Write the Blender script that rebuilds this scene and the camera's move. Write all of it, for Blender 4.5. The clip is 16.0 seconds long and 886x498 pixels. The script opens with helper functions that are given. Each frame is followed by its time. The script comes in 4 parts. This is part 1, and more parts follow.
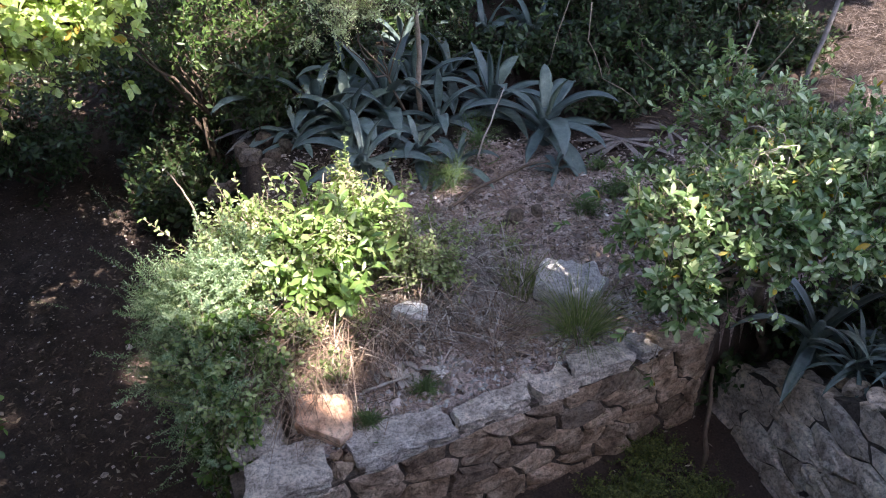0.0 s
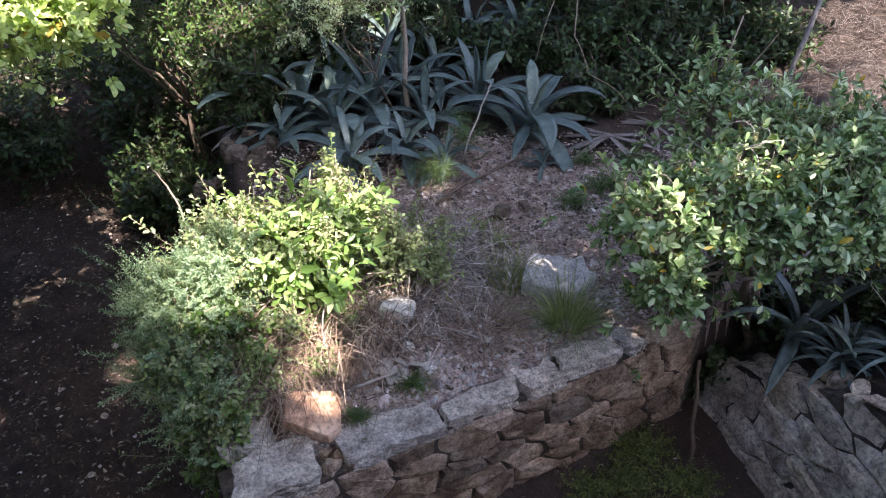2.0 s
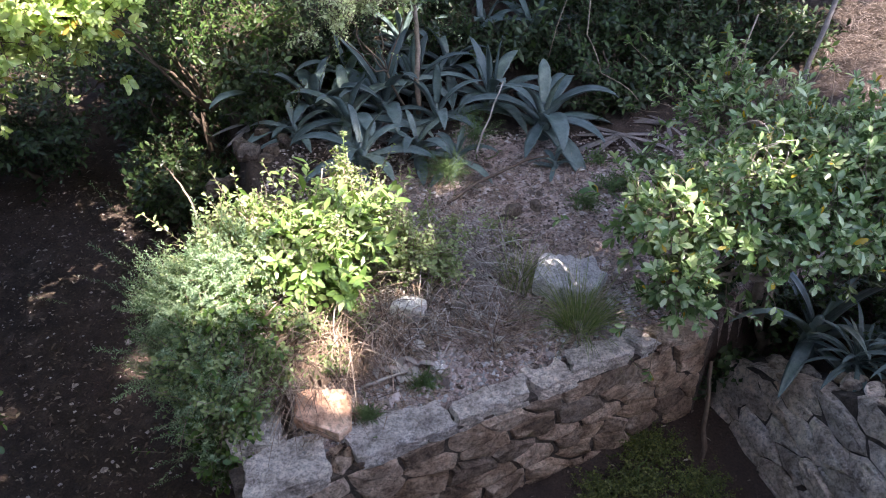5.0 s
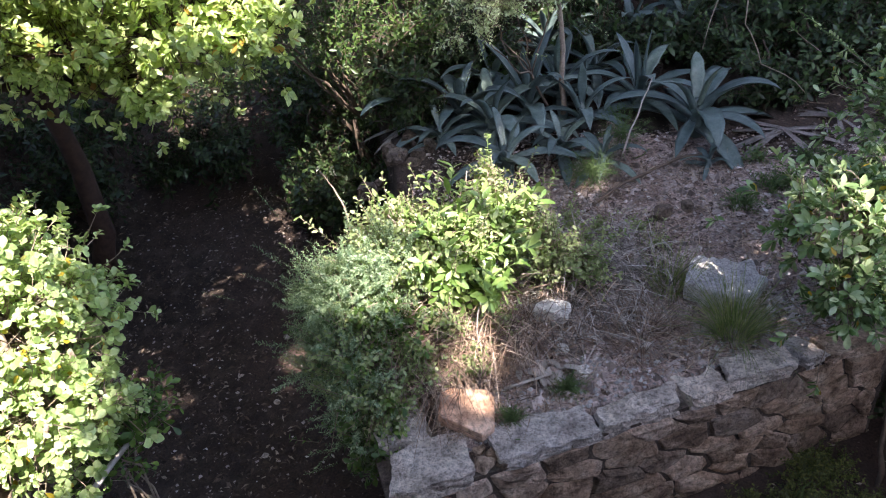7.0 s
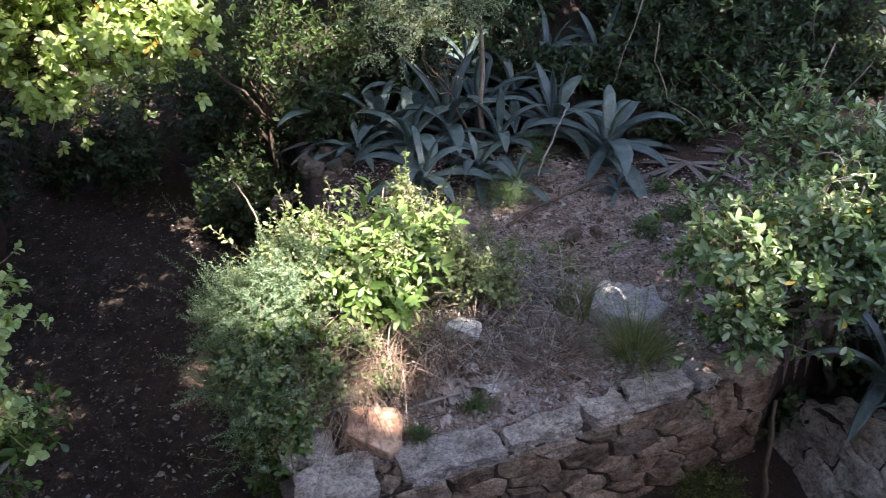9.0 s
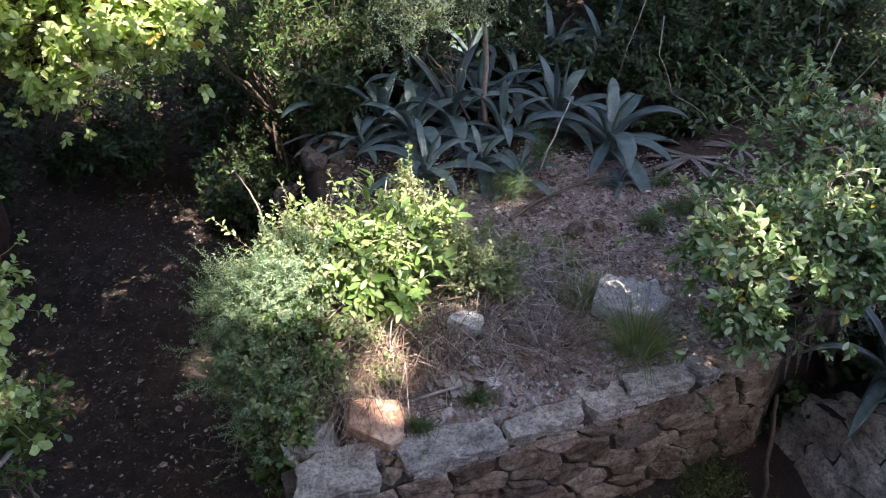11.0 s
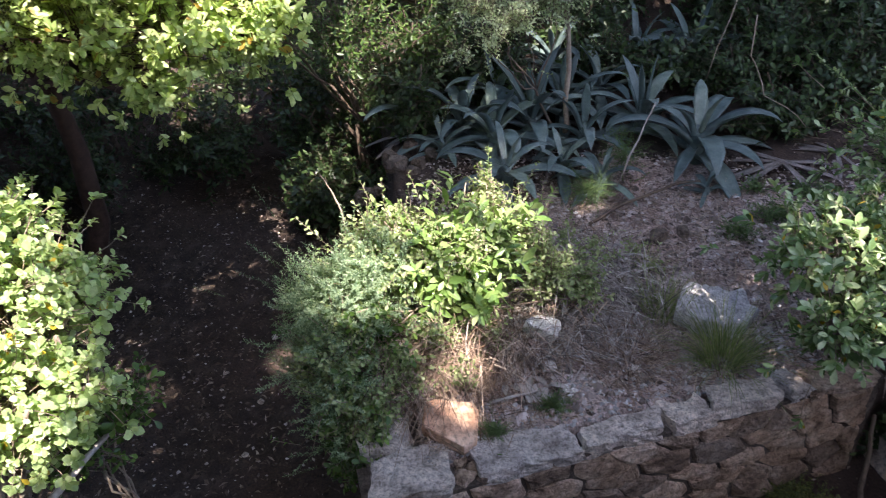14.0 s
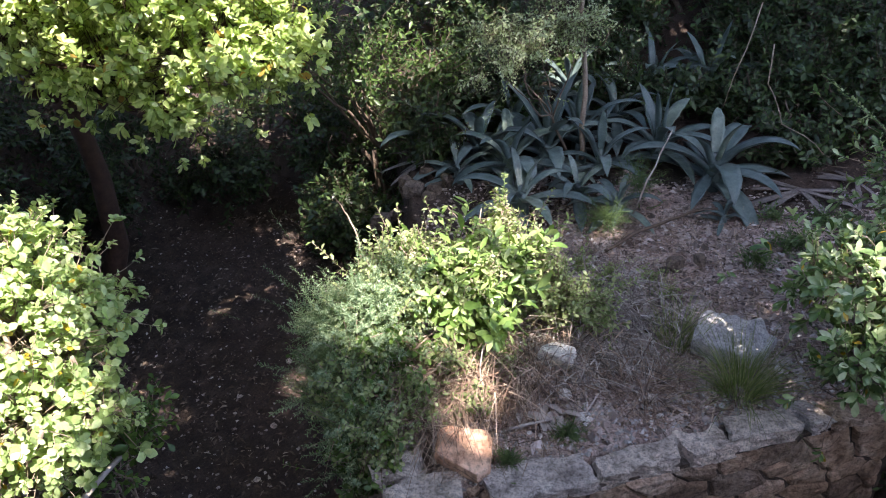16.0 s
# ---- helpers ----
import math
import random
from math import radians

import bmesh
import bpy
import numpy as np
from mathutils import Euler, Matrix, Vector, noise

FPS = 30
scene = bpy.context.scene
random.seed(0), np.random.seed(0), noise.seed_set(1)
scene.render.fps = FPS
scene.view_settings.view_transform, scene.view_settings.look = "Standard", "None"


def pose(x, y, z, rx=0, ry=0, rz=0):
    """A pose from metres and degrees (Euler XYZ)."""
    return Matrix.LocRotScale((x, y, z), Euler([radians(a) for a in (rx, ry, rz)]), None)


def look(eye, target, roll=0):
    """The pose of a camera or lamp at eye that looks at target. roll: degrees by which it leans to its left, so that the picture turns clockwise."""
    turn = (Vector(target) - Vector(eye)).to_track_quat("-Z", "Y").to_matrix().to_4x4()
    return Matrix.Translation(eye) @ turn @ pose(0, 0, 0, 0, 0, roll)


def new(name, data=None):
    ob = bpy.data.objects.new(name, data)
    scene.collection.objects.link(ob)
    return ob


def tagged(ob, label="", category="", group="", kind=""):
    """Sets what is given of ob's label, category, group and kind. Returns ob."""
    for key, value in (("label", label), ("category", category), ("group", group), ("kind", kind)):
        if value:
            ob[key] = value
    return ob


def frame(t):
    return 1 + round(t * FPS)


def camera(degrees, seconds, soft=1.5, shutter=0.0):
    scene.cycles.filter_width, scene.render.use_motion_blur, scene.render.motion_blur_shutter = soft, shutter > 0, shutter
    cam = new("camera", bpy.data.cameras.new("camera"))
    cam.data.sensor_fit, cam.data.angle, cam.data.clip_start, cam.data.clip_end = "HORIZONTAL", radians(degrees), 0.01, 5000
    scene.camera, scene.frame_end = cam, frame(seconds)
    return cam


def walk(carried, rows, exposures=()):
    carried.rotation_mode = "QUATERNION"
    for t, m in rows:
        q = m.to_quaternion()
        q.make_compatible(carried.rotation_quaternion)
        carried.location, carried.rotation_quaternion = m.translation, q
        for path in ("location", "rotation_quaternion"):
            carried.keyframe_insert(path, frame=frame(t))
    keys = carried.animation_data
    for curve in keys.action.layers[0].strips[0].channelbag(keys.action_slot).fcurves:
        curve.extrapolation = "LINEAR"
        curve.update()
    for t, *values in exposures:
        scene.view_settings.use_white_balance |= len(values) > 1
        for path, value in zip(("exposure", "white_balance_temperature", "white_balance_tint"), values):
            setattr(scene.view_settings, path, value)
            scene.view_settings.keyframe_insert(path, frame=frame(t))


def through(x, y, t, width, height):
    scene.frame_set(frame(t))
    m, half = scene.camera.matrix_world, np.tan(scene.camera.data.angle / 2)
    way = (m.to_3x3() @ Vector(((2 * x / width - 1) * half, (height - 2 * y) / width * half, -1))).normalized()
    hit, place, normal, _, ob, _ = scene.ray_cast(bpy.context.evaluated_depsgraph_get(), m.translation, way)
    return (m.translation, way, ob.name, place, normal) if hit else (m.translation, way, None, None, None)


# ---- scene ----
cam = camera(63.85, 16.0, soft=1.0, shutter=0.5)
EYE = (0.0, 0.0, 2.5)
TURNS = [
    (0.0, 55.0, 0.0, 0.0), (0.5, 54.93, 0.03, -0.27), (1.0, 54.81, -0.13, -0.8), (1.5, 54.81, -0.11, -1.01),
    (2.0, 54.68, -0.3, -1.01), (2.5, 54.59, -0.23, -1.0), (3.0, 54.46, -0.37, -0.75), (3.5, 54.46, -0.41, -0.81),
    (5.8, 54.96, 0.99, 1.75), (6.0, 55.57, 2.66, 4.7), (6.5, 55.97, 5.68, 9.44), (7.0, 55.28, 6.43, 9.47),
    (7.5, 55.17, 6.49, 9.4), (8.0, 55.36, 5.42, 8.44), (8.5, 56.5, 2.88, 6.73), (9.0, 56.39, 0.75, 4.98),
    (9.2, 56.31, 0.38, 4.62), (11.5, 55.76, 0.83, 6.09), (12.0, 55.73, 1.57, 7.75), (12.5, 55.64, 2.57, 9.63),
    (13.0, 55.64, 3.13, 10.21), (13.5, 55.73, 3.08, 10.08), (14.0, 56.24, 3.14, 11.17), (14.5, 57.48, 3.58, 13.1),
    (15.0, 57.89, 3.43, 13.05), (15.5, 58.35, 3.33, 12.72), (16.0, 58.36, 3.3, 12.52)]
walk(cam, [(t, pose(*EYE, rx, ry, rz)) for t, rx, ry, rz in TURNS], exposures=[(t, e, 6500, 20) for t, e in (
    (0.0, 2.35), (1.5, 2.35), (3.5, 2.55), (5.8, 2.5), (6.5, 2.4), (7.2, 2.24), (8.2, 2.19), (9.0, 2.12), (13.5, 2.12), (14.5, 2.2), (16.0, 2.2))])

# ---------------------------------------------------------------- light
SUN = Vector((0.40, -0.46, 0.95)).normalized()          # towards the sun
world = bpy.data.worlds.new("world")
scene.world = world
world.use_nodes = True
wn = world.node_tree
sky = wn.nodes.new("ShaderNodeTexSky")
sky.sky_type, sky.sun_disc = "NISHITA", False
sky.sun_elevation = math.asin(SUN.z)
sky.sun_rotation = math.atan2(SUN.x, SUN.y)
wn.links.new(sky.outputs[0], wn.nodes["Background"].inputs[0])
wn.nodes["Background"].inputs[1].default_value = 0.12
sun = new("sun", bpy.data.lights.new("sun", "SUN"))
sun.data.energy, sun.data.angle, sun.data.color = 5.0, radians(0.53), (1.0, 0.94, 0.84)
sun.matrix_world = look(SUN * 30, (0, 0, 0))


# ---------------------------------------------------------------- materials
def nodes_of(name):
    m = bpy.data.materials.new(name)
    m.use_nodes = True
    n = m.node_tree
    return m, n, n.nodes["Principled BSDF"]


def add(n, kind, **values):
    node = n.nodes.new(kind)
    for key, value in values.items():
        node.inputs[key].default_value = value
    return node


def ramp(n, source, stops):
    r = n.nodes.new("ShaderNodeValToRGB")
    e = r.color_ramp.elements
    e[0].position, e[0].color = stops[0][0], (*stops[0][1], 1)
    e[1].position, e[1].color = stops[-1][0], (*stops[-1][1], 1)
    for at, c in stops[1:-1]:
        e.new(at).color = (*c, 1)
    n.links.new(source, r.inputs[0])
    return r.outputs[0]


def mixed(n, factor, a, b, blend="MIX"):
    mx = n.nodes.new("ShaderNodeMix")
    mx.data_type, mx.blend_type = "RGBA", blend
    for slot, v in ((0, factor), (6, a), (7, b)):
        if hasattr(v, "node"):
            n.links.new(v, mx.inputs[slot])
        else:
            mx.inputs[slot].default_value = v if slot == 0 else (*v, 1)
    return mx.outputs[2]


def noise_out(n, scale, detail=4.0, rough=0.6, coord="Object"):
    tc = n.nodes.new("ShaderNodeTexCoord")
    t = add(n, "ShaderNodeTexNoise", Scale=scale, Detail=detail, Roughness=rough)
    n.links.new(tc.outputs[coord], t.inputs["Vector"])
    return t.outputs["Fac"]


def bumped(n, bsdf, height, strength, distance):
    b = add(n, "ShaderNodeBump", Strength=strength, Distance=distance)
    n.links.new(height, b.inputs["Height"])
    n.links.new(b.outputs[0], bsdf.inputs["Normal"])


def rock_material(name, dark, mid, light, scale=9.0, rough=0.9, spread=0.25, bump=0.8):
    """Weathered stone: large stains, fine grain, pits; each stone a little different."""
    m, n, p = nodes_of(name)
    big, fine = noise_out(n, scale), noise_out(n, scale * 9, 6.0, 0.7)
    col = ramp(n, big, [(0.3, dark), (0.5, mid), (0.7, light)])
    grain = ramp(n, fine, [(0.36, (0.3, 0.29, 0.28)), (0.52, (1, 1, 1)), (0.75, (1.15, 1.13, 1.1))])
    col = mixed(n, 0.75, col, grain, "MULTIPLY")
    mottle = noise_out(n, scale * 3.3, 5.0, 0.65)
    col = mixed(n, 0.8, col, ramp(n, mottle, [(0.33, (0.42, 0.40, 0.38)), (0.5, (1, 1, 1)), (0.68, (1.3, 1.29, 1.27))]), "MULTIPLY")
    info = n.nodes.new("ShaderNodeObjectInfo")
    own = ramp(n, info.outputs["Random"], [(0.0, (1 - spread,) * 3), (0.5, (1.0, 0.93, 0.84)), (1.0, (1 + spread * 0.4,) * 3)])
    col = mixed(n, 1.0, col, own, "MULTIPLY")
    n.links.new(col, p.inputs["Base Color"])
    p.inputs["Roughness"].default_value = rough
    bumped(n, p, fine, bump, 0.03)
    return m


def leaf_material(name, dark, mid, light, gloss=0.45, through=0.35, odd=None):
    """Leaf: its own shade of green for each leaf, sheen above, light coming through."""
    m, n, p = nodes_of(name)
    geo = n.nodes.new("ShaderNodeNewGeometry")
    stops = [(0.0, dark), (0.5, mid), (0.93, light)]
    if odd:
        stops += [(0.98, light), (0.985, odd)]
    col = ramp(n, geo.outputs["Random Per Island"], stops)
    patch = ramp(n, noise_out(n, 60.0, 2.0), [(0.3, (0.75, 0.78, 0.72)), (0.7, (1.12, 1.1, 1.05))])
    col = mixed(n, 0.8, col, patch, "MULTIPLY")
    n.links.new(col, p.inputs["Base Color"])
    p.inputs["Roughness"].default_value = gloss
    tr = n.nodes.new("ShaderNodeBsdfTranslucent")
    n.links.new(mixed(n, 1.0, col, (1.35, 1.4, 0.75), "MULTIPLY"), tr.inputs["Color"])
    mx = n.nodes.new("ShaderNodeMixShader")
    mx.inputs[0].default_value = through
    n.links.new(p.outputs[0], mx.inputs[1])
    n.links.new(tr.outputs[0], mx.inputs[2])
    n.links.new(mx.outputs[0], n.nodes["Material Output"].inputs["Surface"])
    return m


def bark_material(name, dark, light, scale=18.0):
    m, n, p = nodes_of(name)
    g = noise_out(n, scale, 6.0, 0.7)
    n.links.new(ramp(n, g, [(0.3, dark), (0.7, light)]), p.inputs["Base Color"])
    p.inputs["Roughness"].default_value = 0.9
    bumped(n, p, g, 0.8, 0.01)
    return m


def piece_material(name, stops, rough=0.85):
    """Scattered scraps, each with its own colour."""
    m, n, p = nodes_of(name)
    geo = n.nodes.new("ShaderNodeNewGeometry")
    col = ramp(n, geo.outputs["Random Per Island"], stops)
    grain = ramp(n, noise_out(n, 70.0, 3.0), [(0.3, (0.7, 0.7, 0.7)), (0.7, (1.1, 1.1, 1.1))])
    n.links.new(mixed(n, 1.0, col, grain, "MULTIPLY"), p.inputs["Base Color"])
    p.inputs["Roughness"].default_value = rough
    return m


def soil_material():
    m, n, p = nodes_of("soil")
    big, mid, fine = noise_out(n, 0.9, 5.0), noise_out(n, 7.0, 6.0), noise_out(n, 75.0, 8.0, 0.75)
    col = ramp(n, mid, [(0.3, (0.026, 0.017, 0.013)), (0.5, (0.06, 0.041, 0.03)), (0.72, (0.125, 0.095, 0.075))])
    col = mixed(n, ramp(n, big, [(0.4, (0, 0, 0)), (0.62, (1, 1, 1))]), col, (0.08, 0.051, 0.038))
    col = mixed(n, 0.85, col, ramp(n, fine, [(0.32, (0.3, 0.29, 0.28)), (0.52, (1, 1, 1)), (0.7, (1.7, 1.6, 1.5))]), "MULTIPLY")
    n.links.new(col, p.inputs["Base Color"])
    p.inputs["Roughness"].default_value = 0.95
    bumped(n, p, fine, 1.0, 0.03)
    return m


def terrace_material():
    m, n, p = nodes_of("terrace_soil")
    mid, fine = noise_out(n, 6.0, 8.0, 0.7), noise_out(n, 55.0, 9.0, 0.8)
    col = ramp(n, mid, [(0.32, (0.16, 0.10, 0.08)), (0.5, (0.43, 0.325, 0.28)), (0.66, (0.68, 0.58, 0.53))])
    col = mixed(n, 0.85, col, ramp(n, fine, [(0.4, (0.22, 0.2, 0.19)), (0.52, (1, 1, 1)), (0.64, (1.8, 1.75, 1.7))]), "MULTIPLY")
    n.links.new(col, p.inputs["Base Color"])
    p.inputs["Roughness"].default_value = 0.95
    bumped(n, p, fine, 1.0, 0.025)
    return m


def agave_material(name, dark, light):
    m, n, p = nodes_of(name)
    col = ramp(n, noise_out(n, 6.0, 5.0), [(0.3, dark), (0.7, light)])
    info = n.nodes.new("ShaderNodeObjectInfo")
    own = ramp(n, info.outputs["Random"], [(0.0, (0.65, 0.68, 0.7)), (0.8, (1.1, 1.1, 1.1)), (1.0, (1.35, 1.25, 1.0))])
    col = mixed(n, 1.0, col, own, "MULTIPLY")
    col = mixed(n, 0.5, col, ramp(n, noise_out(n, 45.0, 4.0), [(0.3, (0.6, 0.6, 0.6)), (0.65, (1.15, 1.15, 1.15))]), "MULTIPLY")
    n.links.new(col, p.inputs["Base Color"])
    p.inputs["Roughness"].default_value = 0.42
    bumped(n, p, noise_out(n, 30.0), 0.25, 0.004)
    return m


M_SOIL = soil_material()
M_TERRACE = terrace_material()
M_WALL = rock_material("wall_stone", (0.19, 0.125, 0.085), (0.47, 0.35, 0.26), (0.68, 0.57, 0.47), 7.0, spread=0.45, bump=1.0)
M_COPE = rock_material("coping_stone", (0.40, 0.35, 0.315), (0.76, 0.70, 0.65), (0.88, 0.84, 0.80), 9.0, bump=1.0)
M_SIDE = rock_material("side_wall_stone", (0.34, 0.27, 0.215), (0.64, 0.55, 0.46), (0.80, 0.73, 0.65), 6.0, spread=0.3, bump=1.0)
M_MORTAR = rock_material("mortar", (0.05, 0.042, 0.035), (0.11, 0.09, 0.075), (0.2, 0.17, 0.145), 14.0)
M_ORANGE = rock_material("orange_stone", (0.48, 0.25, 0.155), (0.66, 0.42, 0.29), (0.72, 0.56, 0.44), 4.0, spread=0.02, bump=0.5)
M_WHITE = rock_material("white_stone", (0.68, 0.645, 0.59), (0.85, 0.82, 0.77), (0.92, 0.90, 0.86), 7.0, spread=0.1, bump=0.6)
M_BLUE = rock_material("grey_stone", (0.44, 0.455, 0.49), (0.66, 0.675, 0.715), (0.80, 0.815, 0.85), 11.0, spread=0.1)
M_BROWN = rock_material("brown_stone", (0.09, 0.07, 0.055), (0.17, 0.135, 0.11), (0.27, 0.225, 0.19), 9.0)
M_BROAD = leaf_material("broad_leaf", (0.10, 0.19, 0.045), (0.21, 0.32, 0.095), (0.36, 0.45, 0.20), 0.34, 0.34)
M_SMALL = leaf_material("small_leaf", (0.14, 0.20, 0.075), (0.26, 0.33, 0.145), (0.40, 0.46, 0.25), 0.4, 0.36)
M_FEATHER = leaf_material("feathery_leaf", (0.11, 0.18, 0.10), (0.22, 0.31, 0.19), (0.36, 0.45, 0.30), 0.5, 0.35)
M_GREY = leaf_material("grey_green_leaf", (0.06, 0.115, 0.04), (0.20, 0.30, 0.125), (0.48, 0.56, 0.34), 0.22, 0.25, odd=(0.45, 0.30, 0.03))
M_TREE = leaf_material("tree_leaf", (0.20, 0.28, 0.085), (0.43, 0.54, 0.215), (0.68, 0.75, 0.43), 0.38, 0.45, odd=(0.40, 0.26, 0.06))
M_LEFT = leaf_material("pale_tree_leaf", (0.20, 0.29, 0.11), (0.36, 0.47, 0.21), (0.54, 0.63, 0.37), 0.36, 0.4, odd=(0.45, 0.33, 0.04))
# very dark green: part of the slope's deep shade is in this leaf colour
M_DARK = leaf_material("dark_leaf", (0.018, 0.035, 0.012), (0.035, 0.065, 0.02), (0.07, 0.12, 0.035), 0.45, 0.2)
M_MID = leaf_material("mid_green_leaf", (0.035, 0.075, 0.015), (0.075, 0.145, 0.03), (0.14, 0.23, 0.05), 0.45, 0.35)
# mid green leaf copied darker, so the colour itself carries the shade
M_SHADE_TONED = leaf_material("shade_toned_leaf", (0.025, 0.055, 0.012), (0.055, 0.105, 0.025), (0.11, 0.18, 0.045), 0.45, 0.3)
M_PALE = leaf_material("pale_leaf", (0.24, 0.30, 0.16), (0.35, 0.42, 0.25), (0.46, 0.52, 0.36), 0.5, 0.35)
M_WEED = leaf_material("weed_leaf", (0.05, 0.09, 0.03), (0.09, 0.15, 0.05), (0.15, 0.22, 0.08), 0.6, 0.3)
M_MOSS = leaf_material("hollow_weed_leaf", (0.05, 0.065, 0.018), (0.11, 0.13, 0.035), (0.2, 0.22, 0.065), 0.6, 0.3)
M_GRASS = leaf_material("grass_blade", (0.09, 0.14, 0.035), (0.19, 0.26, 0.075), (0.42, 0.42, 0.22), 0.5, 0.3)
M_STRAW = piece_material("straw", [(0.0, (0.06, 0.036, 0.025)), (0.5, (0.24, 0.155, 0.105)), (1.0, (0.60, 0.46, 0.34))])
M_BRUSH = piece_material("grey_brush", [(0.0, (0.08, 0.062, 0.05)), (0.5, (0.28, 0.24, 0.205)), (1.0, (0.60, 0.55, 0.49))])
M_NEEDLE = piece_material("dry_needles", [(0.0, (0.05, 0.036, 0.032)), (0.5, (0.125, 0.096, 0.085)), (1.0, (0.24, 0.195, 0.175))])
M_CHIP = piece_material("stone_chips", [(0.0, (0.09, 0.07, 0.058)), (0.5, (0.33, 0.26, 0.225)), (0.9, (0.55, 0.47, 0.43)), (1.0, (0.74, 0.69, 0.65))])
M_RUBBLE = piece_material("mortar_rubble", [(0.0, (0.22, 0.205, 0.19)), (0.6, (0.38, 0.36, 0.34)), (1.0, (0.56, 0.54, 0.51))])
M_LITTER = piece_material("leaf_litter", [(0.0, (0.03, 0.02, 0.014)), (0.5, (0.09, 0.06, 0.04)), (0.88, (0.22, 0.16, 0.115)), (1.0, (0.5, 0.42, 0.33))])
M_BARK = bark_material("bark", (0.06, 0.042, 0.03), (0.17, 0.125, 0.09))
M_REDBARK = bark_material("red_bark", (0.035, 0.018, 0.012), (0.09, 0.048, 0.032))
M_TWIG = bark_material("twig", (0.17, 0.125, 0.09), (0.36, 0.29, 0.22), 30.0)
M_DEAD = bark_material("dead_wood", (0.22, 0.19, 0.165), (0.48, 0.43, 0.38), 24.0)
M_AGAVE = agave_material("agave_skin", (0.062, 0.1, 0.088), (0.172, 0.225, 0.21))
M_DEADLEAF = bark_material("dead_agave_leaf", (0.10, 0.085, 0.075), (0.26, 0.23, 0.21), 22.0)

# ---------------------------------------------------------------- mesh tools
rng = np.random.default_rng(7)


def unit(v):
    v = np.asarray(v, float)
    return v / np.maximum(np.linalg.norm(v, axis=-1, keepdims=True), 1e-9)


class Geo:
    """Collects vertices and faces for one mesh."""

    def __init__(self):
        self.v, self.f, self.n = [], [], 0

    def put(self, v, *faces):
        v = np.asarray(v, float)
        for f in faces:
            self.f += (np.asarray(f) + self.n).tolist()
        self.v.append(v)
        self.n += len(v)

    def mesh(self, name, smooth=True):
        me = bpy.data.meshes.new(name)
        me.from_pydata(np.concatenate(self.v).tolist() if self.v else [], [], self.f)
        if smooth:
            me.polygons.foreach_set("use_smooth", [True] * len(me.polygons))
        return me


def part(name, geo, material, parent=None, label="", smooth=True):
    me = geo.mesh(name, smooth) if isinstance(geo, Geo) else geo
    if not me.materials:
        me.materials.append(material)
    ob = new(name, me)
    if parent is not None:
        ob.parent = parent
    return tagged(ob, label)


def thing(name, label, category, at=(0, 0, 0), group="", kind=""):
    ob = new(name)
    ob.empty_display_size = 0.1
    ob.location = at
    return tagged(ob, label, category, group, kind)


def tube(geo, pts, radii, sides=5):
    """A tapered tube along points, closed at the tip."""
    pts = np.asarray(pts, float)
    k = len(pts)
    radii = np.broadcast_to(np.asarray(radii, float), (k,))
    d = unit(np.gradient(pts, axis=0))
    ref = np.where(np.abs(d[:, 2:3]) > 0.9, [[1.0, 0, 0]], [[0, 0, 1.0]])
    a = unit(np.cross(d, ref))
    b = np.cross(d, a)
    w = np.arange(sides) / sides * 2 * np.pi
    ring = pts[:, None] + radii[:, None, None] * (np.cos(w)[None, :, None] * a[:, None] + np.sin(w)[None, :, None] * b[:, None])
    i, j = np.meshgrid(np.arange(k - 1), np.arange(sides), indexing="ij")
    jn = (j + 1) % sides
    f = np.stack([i * sides + j, i * sides + jn, (i + 1) * sides + jn, (i + 1) * sides + j], -1).reshape(-1, 4)
    geo.put(ring.reshape(-1, 3), f)
    geo.f.append([geo.n - sides + s for s in range(sides)])
    geo.f.append([geo.n - sides * k + s for s in range(sides)][::-1])


def bent(a, b, sag=0.1, k=6, wob=0.03):
    """Points from a to b along an uneven bow."""
    a, b = np.asarray(a, float), np.asarray(b, float)
    t = np.linspace(0, 1, k)[:, None]
    length = np.linalg.norm(b - a)
    side = rng.normal(0, 1, 3)
    p = a + (b - a) * t + np.sin(t * np.pi) * (np.array([0, 0, 1.0]) * sag + side * wob) * length
    p[1:-1] += rng.normal(0, wob * 0.35 * length, (k - 2, 3))
    return p


